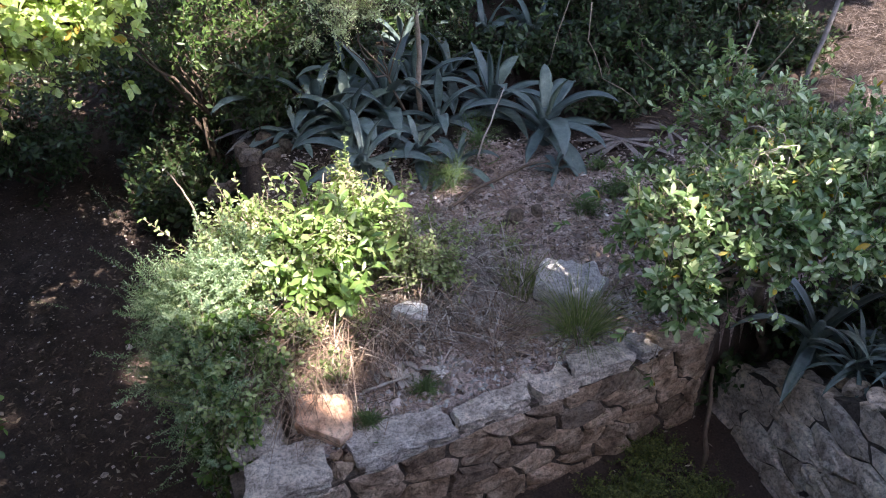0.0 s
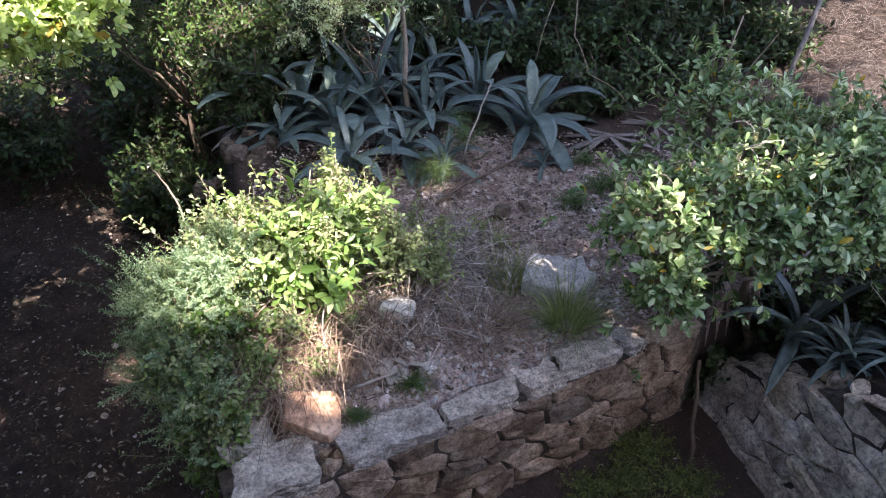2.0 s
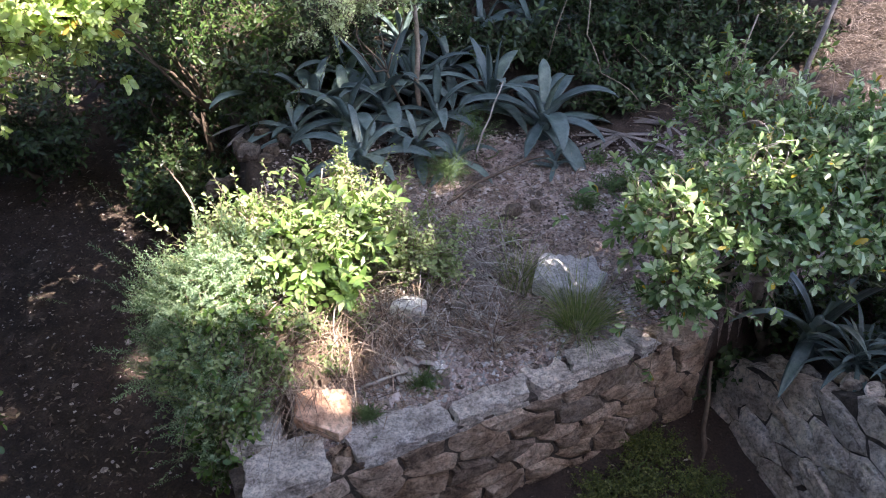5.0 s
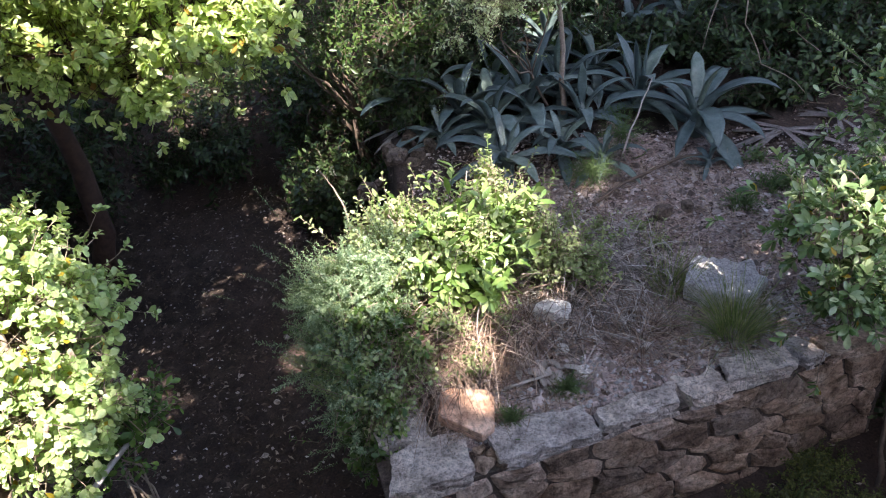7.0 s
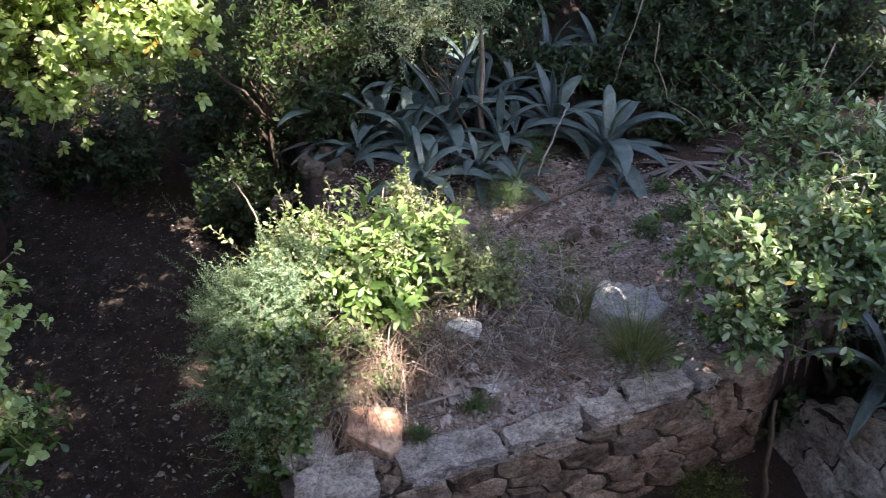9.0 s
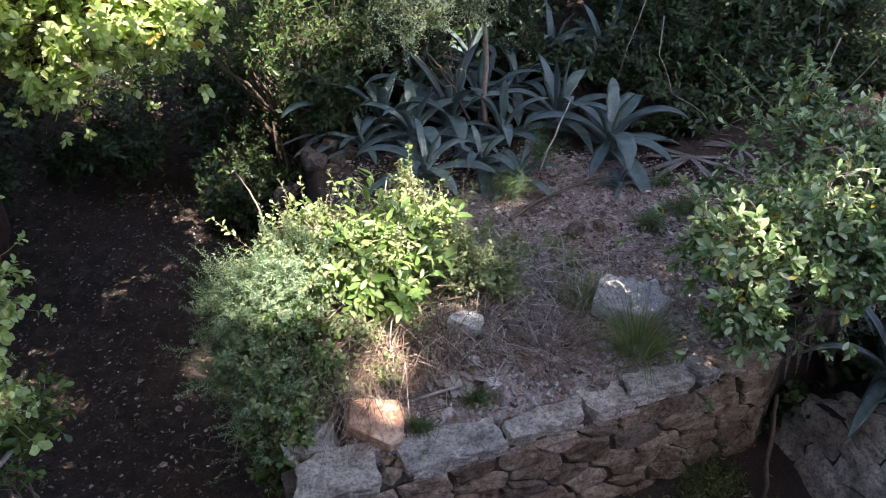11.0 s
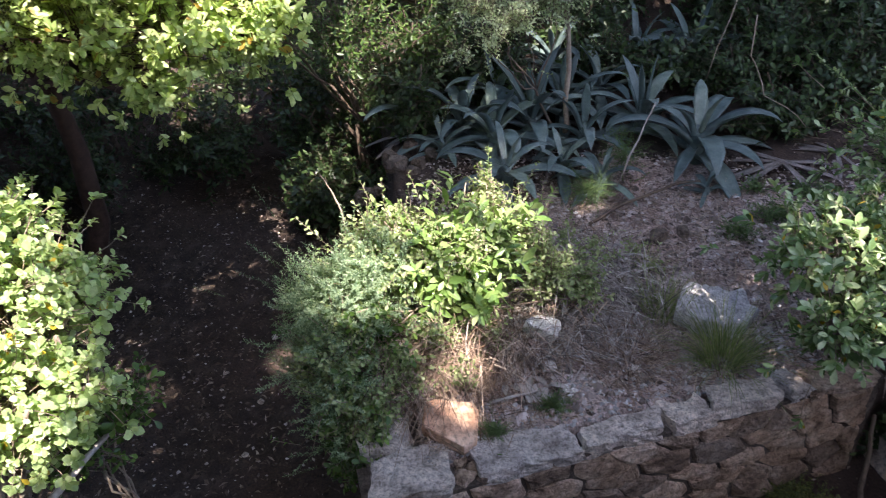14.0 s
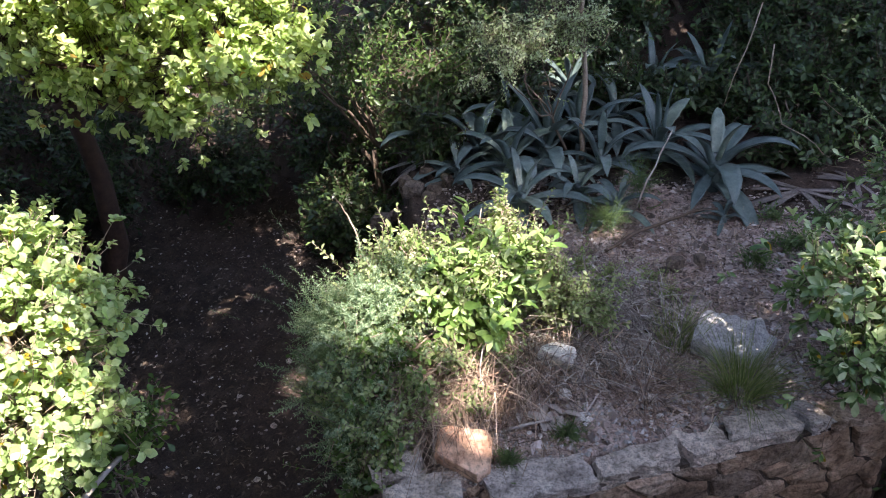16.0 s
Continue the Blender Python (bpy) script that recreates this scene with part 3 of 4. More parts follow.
# dark leaves also stand in for shade where the slope came out too bright
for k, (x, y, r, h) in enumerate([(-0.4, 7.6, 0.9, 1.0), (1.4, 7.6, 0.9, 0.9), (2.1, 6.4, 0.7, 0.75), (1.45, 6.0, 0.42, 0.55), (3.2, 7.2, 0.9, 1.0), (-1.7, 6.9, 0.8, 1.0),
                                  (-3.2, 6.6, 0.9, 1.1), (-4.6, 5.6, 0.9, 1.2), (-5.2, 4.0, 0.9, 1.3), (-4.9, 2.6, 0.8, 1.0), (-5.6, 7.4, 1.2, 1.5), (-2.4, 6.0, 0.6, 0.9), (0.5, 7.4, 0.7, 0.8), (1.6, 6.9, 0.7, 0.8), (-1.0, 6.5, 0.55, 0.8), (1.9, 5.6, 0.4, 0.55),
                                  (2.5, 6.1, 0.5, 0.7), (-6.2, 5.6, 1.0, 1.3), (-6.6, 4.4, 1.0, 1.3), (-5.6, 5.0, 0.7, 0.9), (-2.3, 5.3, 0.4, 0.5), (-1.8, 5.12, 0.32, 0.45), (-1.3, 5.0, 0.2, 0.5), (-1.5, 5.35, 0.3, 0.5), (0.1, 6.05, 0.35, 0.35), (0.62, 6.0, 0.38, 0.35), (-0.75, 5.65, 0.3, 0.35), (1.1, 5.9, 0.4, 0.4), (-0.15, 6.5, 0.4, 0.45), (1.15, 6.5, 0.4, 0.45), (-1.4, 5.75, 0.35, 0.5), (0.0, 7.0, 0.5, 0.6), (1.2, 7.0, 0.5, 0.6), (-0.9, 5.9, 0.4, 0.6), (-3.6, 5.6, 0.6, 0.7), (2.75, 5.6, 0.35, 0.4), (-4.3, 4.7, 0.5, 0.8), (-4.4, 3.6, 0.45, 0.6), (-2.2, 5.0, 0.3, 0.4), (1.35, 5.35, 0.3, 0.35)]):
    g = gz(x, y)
    shrub("dark_shrub", "shrub on the slope, deep shade put into its dark green leaves", "shrub", (x, y, g),
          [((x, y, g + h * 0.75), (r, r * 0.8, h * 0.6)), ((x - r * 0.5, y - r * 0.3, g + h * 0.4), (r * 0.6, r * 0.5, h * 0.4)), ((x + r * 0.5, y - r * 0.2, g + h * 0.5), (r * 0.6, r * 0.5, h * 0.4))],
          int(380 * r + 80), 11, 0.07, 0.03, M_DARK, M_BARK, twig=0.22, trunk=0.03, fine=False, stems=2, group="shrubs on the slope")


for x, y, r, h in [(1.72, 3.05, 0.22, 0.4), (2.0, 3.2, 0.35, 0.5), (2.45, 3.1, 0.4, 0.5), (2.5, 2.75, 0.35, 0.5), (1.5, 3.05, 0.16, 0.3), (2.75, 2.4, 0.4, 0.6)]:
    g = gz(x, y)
    shrub("ivy_clump", "ivy-like growth under the bush, leaves coloured dark as shade", "ivy", (x, y, g), [((x, y, g + h * 0.5), (r, r * 0.8, h * 0.5))], int(420 * r), 10, 0.05, 0.03, M_DARK, M_BARK, twig=0.14, trunk=0.012, fine=False, stems=2, limbs=2, inner=0.3, group="ivy clumps")


# ---------------------------------------------------------------- agaves
def agave_leaf(length, width, lift, droop, seed):
    """A thick channelled leaf: rises at `lift` degrees, bends down by `droop` degrees towards its sharp tip."""
    r = np.random.default_rng(seed)
    k = 12
    t = np.linspace(0, 1, k)
    ang = np.radians(lift - droop * t ** 1.6)
    dx = length / (k - 1)
    px = np.concatenate([[0], np.cumsum(np.cos(ang[:-1]) * dx)])
    pz = np.concatenate([[0], np.cumsum(np.sin(ang[:-1]) * dx)])
    sway = r.normal(0, 0.035) * length * t ** 2
    w = width * np.interp(t, [0, 0.12, 0.45, 0.75, 0.93, 1], [0.62, 0.58, 1.0, 0.78, 0.28, 0.02]) * 0.5
    th = width * np.interp(t, [0, 0.3, 1], [0.22, 0.1, 0.015])
    dish = width * np.interp(t, [0, 0.5, 1], [0.2, 0.11, 0.02])
    nx, nz = -np.sin(ang), np.cos(ang)
    rings = []
    for f, rise in ((-1.0, 1.0), (-0.55, 0.35), (0.0, 0.0), (0.55, 0.35), (1.0, 1.0), (0.5, 0.2), (0.0, -0.1), (-0.5, 0.2)):
        under = np.zeros(k) if len(rings) < 5 else th
        off = dish * rise - under
        wave = 1 + 0.05 * np.sin(t * 40 + seed) * (abs(f) == 1.0)
        rings.append(np.stack([px + nx * off, w * f * wave + sway, pz + nz * off], -1))
    v = np.stack(rings, 1).reshape(-1, 3)
    i, j = np.meshgrid(np.arange(k - 1), np.arange(8), indexing="ij")
    jn = (j + 1) % 8
    g = Geo()
    g.put(v, np.stack([i * 8 + j, (i + 1) * 8 + j, (i + 1) * 8 + jn, i * 8 + jn], -1).reshape(-1, 4))
    return g.mesh("leaf")


LEAF_KINDS = [[agave_leaf(1.0, w, lift, droop, 10 * a + b) for b, w in enumerate((0.185, 0.215, 0.245))]
              for a, (lift, droop) in enumerate([(82, 10), (70, 38), (58, 72), (46, 98), (36, 88), (22, 72), (6, 48)])]
THIN_KINDS = [[agave_leaf(1.0, w, lift, droop, 300 + 10 * a + b) for b, w in enumerate((0.09, 0.11))]
              for a, (lift, droop) in enumerate([(80, 20), (65, 60), (48, 90), (30, 100)])]


def agave(at, reach, count, seed, label, flat=0.52, thin=False, lean=(0, 0), dead=0, upto=7, group="agaves"):
    r = np.random.default_rng(seed)
    root = thing("agave", label, "agave", at, group)
    root.rotation_euler = (radians(lean[0]), radians(lean[1]), r.uniform(0, 6.28))
    stem = Geo()
    tube(stem, [(0, 0, -0.06), (0, 0, 0.05), (0, 0, 0.12 * reach / 0.5), (0, 0, 0.24 * reach / 0.5)], np.array([0.05, 0.055, 0.05, 0.015]) * reach / 0.5, 8)
    if count:
        part("stem", stem, M_AGAVE, root)
    kinds = THIN_KINDS if thin else LEAF_KINDS
    for k in range(count):
        f = (k + 0.5) / count
        a = min(len(kinds) - 1, int((f ** flat) * min(len(kinds), upto) + r.uniform(-0.3, 0.3)))
        a = max(a, 0)
        me = kinds[a][r.integers(len(kinds[a]))]
        ob = part("leaf", me, M_AGAVE, root)
        s = reach * r.uniform(0.8, 1.12) * (0.7 + 0.3 * min(1, f * 3))
        slim = 0.62 if "straps" in label else 1.0
        ob.matrix_basis = pose(0, 0, reach * (0.42 - 0.3 * f), 0, r.uniform(-6, 6), k * 137.5 + r.uniform(-10, 10)) @ Matrix.Translation((reach * 0.05, 0, 0)) @ Matrix.Diagonal((s, s * slim * r.uniform(0.9, 1.15), s, 1))
    for k in range(dead):
        ob = part("dead_leaf", DEAD_LEAF, M_DEADLEAF, root, "withered grey-brown leaf")
        s = reach * r.uniform(0.5, 1.1)
        ob.matrix_basis = pose(0, 0, reach * 0.06, 0, 0, r.uniform(0, 360)) @ Matrix.Diagonal((s, s, s, 1))
    return root


DEAD_LEAF = agave_leaf(1.0, 0.12, -5, 15, 77)
BLUE = "blue-grey agave with arching pointed leaves in the shade"
for x, y, reach, count, lab, kw in [
        (0.76, 4.92, 0.62, 15, "large blue-grey agave with wide arching leaves", dict(flat=0.5, dead=3)),
        (0.11, 4.46, 0.34, 11, "small blue-grey agave at the edge of the clearing", dict(flat=0.5)),
        (-0.55, 4.36, 0.52, 13, BLUE, dict(flat=0.42)), (-0.18, 4.60, 0.38, 11, BLUE, dict()), (-0.04, 5.05, 0.46, 12, BLUE, dict(flat=0.65)),
        (0.39, 5.32, 0.56, 14, BLUE, dict(flat=0.8)), (0.36, 6.2, 0.56, 15, BLUE, dict()), (0.80, 6.2, 0.58, 15, BLUE, dict()),
        (-0.96, 5.06, 0.58, 12, BLUE, dict(flat=0.5, dead=9)), (-0.70, 4.88, 0.6, 13, BLUE, dict(flat=0.6, dead=9)),
        (-1.08, 4.78, 0.36, 8, BLUE, dict(flat=0.35, dead=3)), (-0.45, 5.15, 0.62, 14, BLUE, dict(flat=0.8, dead=7)),
        (-0.22, 5.45, 0.55, 14, BLUE, dict(flat=0.8, dead=4)), (-0.75, 5.5, 0.55, 14, BLUE, dict(dead=4)), (0.06, 5.75, 0.5, 14, BLUE, dict()),
        (-0.35, 6.1, 0.5, 14, BLUE, dict()), (0.80, 4.45, 0.22, 8, "young agave beside the large one", dict()),
        (-1.36, 5.15, 0.55, 4, "withered agave with grey drooping leaves", dict(flat=0.4, dead=14))]:
    agave((x, y, gz(x, y) - 0.02), reach, count, int(abs(x * 100) + y * 10), lab, **kw)
agave((1.35, 4.85, gz(1.35, 4.85) + 0.02), 0.55, 0, 61, "collapsed dead agave with grey withered leaves", dead=8)
agave((1.75, 5.05, gz(1.75, 5.05) + 0.02), 0.5, 0, 62, "collapsed dead agave with grey withered leaves", dead=7)
agave((2.05, 2.92, gz(2.05, 2.92) + 0.0), 0.6, 12, 41, "dark agave with long straps over the side wall", flat=0.6, group="agaves on the side wall")
agave((2.12, 2.62, gz(2.12, 2.62) - 0.02), 0.30, 34, 42, "narrow-leaved agave pup beside the side wall", thin=True, group="agaves on the side wall")
agave((2.3, 2.45, gz(2.3, 2.45) - 0.02), 0.30, 26, 43, "narrow-leaved agave pup beside the side wall", thin=True, group="agaves on the side wall")


# ---------------------------------------------------------------- walls
def front(u, out, z):
    p = CORNER + ALONG * u - BACK * out
    return (p[0], p[1], z)


def left_side(u, out, z):
    p = CORNER + LEFT * u - INWARD * out
    return (p[0], p[1], z)


def side(u, out, z):
    p = BANK0 + BANKD * u - BANKN * (out - 0.28 * (z + 0.7))
    return (p[0], p[1], z)


def rubble(parent, place, length, low, high, seed, material, course=0.16, wide=0.27, name="stone", proud=0.016, joint=0.007):
    """Irregular stones that fit one another: cells round scattered centres, each with its own outline, tilt and bulging face. high may be a function of u."""
    r = np.random.default_rng(seed)
    top = high if not callable(high) else 0.8
    seeds = []
    rows = max(2, round((top - low) / course))
    for i in range(rows):
        u = r.uniform(-0.1, 0.05)
        while u < length + 0.2:
            seeds.append((u, low + (i + 0.5 + r.uniform(-0.42, 0.42)) * (top - low) / rows))
            u += wide * r.uniform(0.5, 1.45)
    q = np.array(seeds) * (course / wide, 1.0)
    q[:, 0] += q[:, 1] * 0.18
    for k, c in enumerate(q):
        corners = np.array([(0.0, low), (length, low), (length, top), (0.0, top)]) * (course / wide, 1.0)
        poly = [p + np.array((p[1] * 0.18, 0)) for p in corners]
        off = q - c
        dist = np.hypot(off[:, 0], off[:, 1])
        for o in np.argsort(dist)[1:14]:
            nn, dd = off[o] / dist[o], dist[o] / 2
            cut = []
            for p0, p1 in zip(poly, poly[1:] + poly[:1]):
                s0, s1 = (p0 - c) @ nn - dd, (p1 - c) @ nn - dd
                if s0 <= 0:
                    cut.append(p0)
                if s0 * s1 < 0:
                    cut.append(p0 + (p1 - p0) * (s0 / (s0 - s1)))
            poly = cut
            if len(poly) < 3:
                break
        if len(poly) < 3:
            continue
        ring = np.array(poly)
        ring[:, 0] = (ring[:, 0] - ring[:, 1] * 0.18) * wide / course
        keep = [i for i in range(len(ring)) if np.hypot(*(ring[i] - ring[i - 1])) > 0.012]
        ring = ring[keep]
        if len(ring) < 3:
            continue
        mid = ring.mean(0)
        if callable(high):
            if ring[:, 1].min() > high(mid[0]) - 0.02:
                continue
            ring[:, 1] = [min(z, high(u)) for u, z in ring]
            mid = ring.mean(0)
        half = np.maximum(np.ptp(ring, axis=0) / 2, 0.02)
        ring = mid + (ring - mid) * np.maximum(1 - joint / half, 0.4)
        extra = (ring + np.roll(ring, -1, 0)) / 2 + r.normal(0, 0.006, ring.shape)
        ring = np.stack([ring, extra], 1).reshape(-1, 2)
        m = len(ring)
        lump, tilt = r.uniform(-0.004, 0.016), r.normal(0, 0.06, 2)
        g, v = Geo(), []
        for scale_, out in ((1.0, -0.06), (1.0, lump - 0.004), (0.88, proud + lump), (0.5, proud * 1.3 + lump)):
            for a, b in mid + (ring - mid) * scale_:
                rough = r.normal(0, 0.004) if scale_ < 1 else r.normal(0, 0.003)
                v.append(place(a, out + rough + (tilt @ ((a, b) - mid) if out > -0.05 else 0), b))
        v.append(place(mid[0], proud * 1.4 + lump, mid[1]))
        i = np.arange(m)
        j = (i + 1) % m
        quads = np.concatenate([np.stack([w * m + i, w * m + j, (w + 1) * m + j, (w + 1) * m + i], -1) for w in range(3)])
        g.put(v, quads, np.stack([3 * m + i, 3 * m + j, np.full(m, 4 * m)], -1))
        part(name, g, material, parent, smooth=False)


def core(name, place, u0, u1, outs, low, high, material, parent):
    """The body of a wall behind its stones; high may be a function of u."""
    g = Geo()
    us = np.linspace(u0, u1, 16)
    top = [(high(u) if callable(high) else high) for u in us]
    v = [p for u, t in zip(us, top) for p in (place(u, outs[0], low), place(u, outs[0], t), place(u, outs[1], t), place(u, outs[1], low))]
    i, j = np.meshgrid(np.arange(15), np.arange(4), indexing="ij")
    jn = (j + 1) % 4
    g.put(v, np.stack([i * 4 + j, (i + 1) * 4 + j, (i + 1) * 4 + jn, i * 4 + jn], -1).reshape(-1, 4), [(0, 1, 2, 3), (63, 62, 61, 60)])
    return part(name, g, material, parent, smooth=False)


def block(parent, place, u0, u1, depth, height, seed, top=0.0, over=0.03, material=None, skew=0.0):
    """A rough coping block: broken edges, pitted and uneven top."""
    bm = bmesh.new()
    bmesh.ops.create_cube(bm, size=1.0)
    bmesh.ops.subdivide_edges(bm, edges=bm.edges[:], cuts=13, use_grid_fill=True)
    for v in bm.verts:
        a, b, c = v.co.x, v.co.y, v.co.z
        edge = sum(max(0, abs(q) - 0.36) for q in (a, b, c)) * 0.16
        q = Vector((a * (u1 - u0) * 7 + seed, b * depth * 7, c * 0.8))
        wob = noise.noise(q * 0.6) * 0.026 + noise.noise(q * 2.0) * 0.018 + noise.noise(q * 5.0) * 0.011
        u = (u0 + u1) / 2 + a * (u1 - u0 - 0.012) * (1 - edge * 0.5) + wob * 0.8 + skew * b
        jag = noise.noise(Vector((u * 7.0, seed * 3.7, 0.0))) * 0.05 + noise.noise(Vector((u * 19.0, seed * 1.3, 4.0))) * 0.02
        out = over - depth / 2 - b * depth * (1 - edge * 0.4) + wob * 1.3 + jag * (0.25 if b < 0 else 1.0) * abs(b) * 2
        z = top - height / 2 + c * height * (1 - edge * 1.3) + wob * (0.9 if c > 0.3 else 1.0)
        v.co = place(u, out, z)
    bmesh.ops.recalc_face_normals(bm, faces=bm.faces[:])
    me = bpy.data.meshes.new("coping_stone")
    bm.to_mesh(me)
    bm.free()
    part("coping_stone", me, material or M_COPE, parent, smooth=False)


wall = thing("wall_front", "rubble stone retaining wall with rough pale coping blocks", "wall", kind="structure")
core("mortar", front, -0.03, 2.55, (0.0, -0.24), -0.95, -0.06, M_MORTAR, wall)
for k, (a, b, d, h, t) in enumerate([(0.0, 0.375, 0.25, 0.10, 0.0), (0.46, 0.955, 0.19, 0.085, 0.0), (0.965, 1.375, 0.12, 0.10, 0.012), (1.38, 1.615, 0.15, 0.09, 0.004),
                                     (1.625, 1.975, 0.14, 0.085, 0.02), (1.985, 2.115, 0.13, 0.08, 0.005), (2.125, 2.5, 0.16, 0.08, -0.015)]):
    block(wall, front, a, b, d, h, 20 + k, t, over=0.012, skew=0.03 * (-1) ** k, material=M_WALL if k == 6 else M_COPE)
rubble(wall, front, 2.5, -0.95, -0.075, 5, M_WALL, 0.125, 0.22)
wall_l = thing("wall_left", "rubble stone retaining wall along the path", "wall", kind="structure")
core("mortar", left_side, 0.02, 2.3, (0.0, -0.26), -1.0, -0.10, M_MORTAR, wall_l)
for k, (a, b, d) in enumerate([(0.26, 0.62, 0.22), (0.63, 1.0, 0.24), (1.02, 1.45, 0.22)]):
    block(wall_l, left_side, a, b, d, 0.12, 50 + k, 0.0)
rubble(wall_l, left_side, 2.25, -1.0, -0.12, 8, M_WALL, 0.16, 0.26)
wall_s = thing("wall_side", "battered side wall of large flat pale stones", "wall", kind="structure")
top_s = lambda u: float(bank_top(BANK0[1] + BANKD[1] * u)) + 0.02
core("mortar", side, -0.1, 2.3, (0.0, -0.22), -0.9, lambda u: top_s(u) - 0.03, M_MORTAR, wall_s)
rubble(wall_s, side, 2.3, -0.9, top_s, 11, M_SIDE, 0.11, 0.3, proud=0.012, joint=0.0028)


# ---------------------------------------------------------------- stones, wood and litter
def stone(name, label, at, size, seed, material, turn=(0, 0, 0), category="stone", cuts=4, group="", sink=0.02):
    me = rock(size, seed, cuts)
    me.materials.append(material)
    ob = new(name, me)
    ob.matrix_world = pose(at[0], at[1], (at[2] if len(at) > 2 else gz(at[0], at[1])) - sink, *turn)
    return tagged(ob, label, category, group)


def hewn(name, label, at, outline, height, seed, material, rough=0.012, tilt=(0, 0), fine=5):
    """A broken block with a flat uneven top: an angular outline, steep sides and chipped edges."""
    pts = np.array(outline, float)
    ring = np.concatenate([a + (b - a) * np.linspace(0, 1, fine, endpoint=False)[:, None] for a, b in zip(pts, np.roll(pts, -1, 0))])
    m = len(ring)
    rows = [(0.92, 0.0), (0.97, 0.3), (1.0, 0.62), (0.995, 0.86), (0.96, 0.97), (0.9, 1.0), (0.76, 1.0), (0.6, 1.0), (0.42, 1.0), (0.22, 1.0)]
    v = []
    for scale_, h in rows:
        for x, y in ring * scale_:
            q = Vector((x * 9 + seed, y * 9, h * height * 9))
            n1, n2 = noise.noise(q), noise.noise(q * 3.3)
            side_ = h < 0.9
            v.append((x * (1 + side_ * n1 * 0.06), y * (1 + side_ * n1 * 0.06), h * height + (n1 + 0.5 * n2) * rough * (h > 0.05)))
    v.append((0.0, 0.0, height))
    i = np.arange(m)
    j = (i + 1) % m
    g = Geo()
    g.put(v, np.concatenate([np.stack([w * m + i, w * m + j, (w + 1) * m + j, (w + 1) * m + i], -1) for w in range(len(rows) - 1)]),
          np.stack([(len(rows) - 1) * m + i, (len(rows) - 1) * m + j, np.full(m, len(rows) * m)], -1))
    ob = part(name, g, material, smooth=False)
    ob.matrix_world = pose(*at, *tilt, 0)
    return tagged(ob, label, "stone")


hewn("orange_boulder", "angular orange-pink stone block on the wall corner", (-0.535, 2.185, -0.015),
     [(-0.125, -0.05), (-0.02, -0.085), (0.085, -0.125), (0.135, -0.075), (0.12, 0.085), (0.085, 0.125), (-0.08, 0.12), (-0.135, 0.085)], 0.085, 3, M_ORANGE, 0.012, (5, 2))
r_top = np.random.default_rng(19)
for k in range(16):
    u = 0.25 + k * 0.115 + r_top.uniform(-0.03, 0.03)
    x, y, z = side(u, -r_top.uniform(0.03, 0.16), top_s(u))
    w = r_top.uniform(0.06, 0.12)
    stone("loose_stone", "rough pale stone lying on the side wall", (x, y, z), (w, w * 0.75, w * 0.55), 200 + k, M_SIDE, (0, 0, 47 * k), group="stones on the side wall", cuts=3)
hewn("grey_slab", "large pale blue-grey weathered rock sunk in the soil", (0.69, 3.17, -0.02),
     [(-0.20, -0.10), (-0.02, -0.19), (0.14, -0.17), (0.24, 0.0), (0.18, 0.15), (0.02, 0.19), (-0.14, 0.14)], 0.115, 9, M_BLUE, 0.05, (-3, 4))
stone("stump", "small dark rotten stump in the brushwood", (0.24, 3.32, 0.0), (0.05, 0.05, 0.17), 77, M_BARK, (6, -8, 0), category="stump", cuts=3)
stone("white_stone", "pale cream stone with a flat top", (-0.17, 2.82, 0.06), (0.135, 0.1, 0.135), 5, M_WHITE)
for k, (x, y, s) in enumerate([(-0.01, 2.52, 0.06), (0.08, 2.56, 0.05), (-0.12, 2.66, 0.06), (-0.2, 2.73, 0.045), (0.9, 2.98, 0.03), (0.3, 2.72, 0.05)]):
    stone("pale_stone", "small pale stone on the soil", (x, y), (s, s * 0.8, s * 0.75), 30 + k, M_WHITE, (0, 0, 40 * k), group="small pale stones", cuts=3)
for k, (x, y, s) in enumerate([(-1.44, 4.66, 0.11), (-1.6, 4.36, 0.12), (-1.33, 4.82, 0.13), (-1.15, 4.74, 0.1), (-1.52, 4.5, 0.09), (0.45, 3.86, 0.1), (0.62, 3.95, 0.07), (-1.25, 4.5, 0.08)]):
    stone("edge_stone", "brown weathered stone at the terrace edge", (x, y, max(gz(x, y), -0.1)), (s, s * 0.85, s), 50 + k, M_BROWN, (0, 0, 50 * k), group="edge stones", cuts=3)
for k, (x, y, s) in enumerate([(-0.43, 1.97, 0.06), (-0.4, 2.04, 0.05), (-0.47, 2.05, 0.045), (-0.36, 1.99, 0.04), (-0.5, 2.12, 0.035)]):
    stone("rubble_stone", "small brown rubble stone in the gap of the wall head", (x, y, -0.07), (s * 1.2, s, s), 90 + k, M_WALL, (0, 0, 50 * k), group="wall head rubble", cuts=3, sink=0.0)
for k, (x, y, s) in enumerate([(-1.38, 4.55, 0.12), (-1.22, 4.6, 0.1), (-1.3, 4.95, 0.11), (-1.12, 4.9, 0.09), (-1.5, 4.75, 0.1)]):
    stone("edge_stone", "brown weathered stone at the terrace edge", (x, y, max(gz(x, y), -0.15)), (s, s * 0.85, s), 120 + k, M_BROWN, (0, 0, 70 * k), group="edge stones", cuts=3)
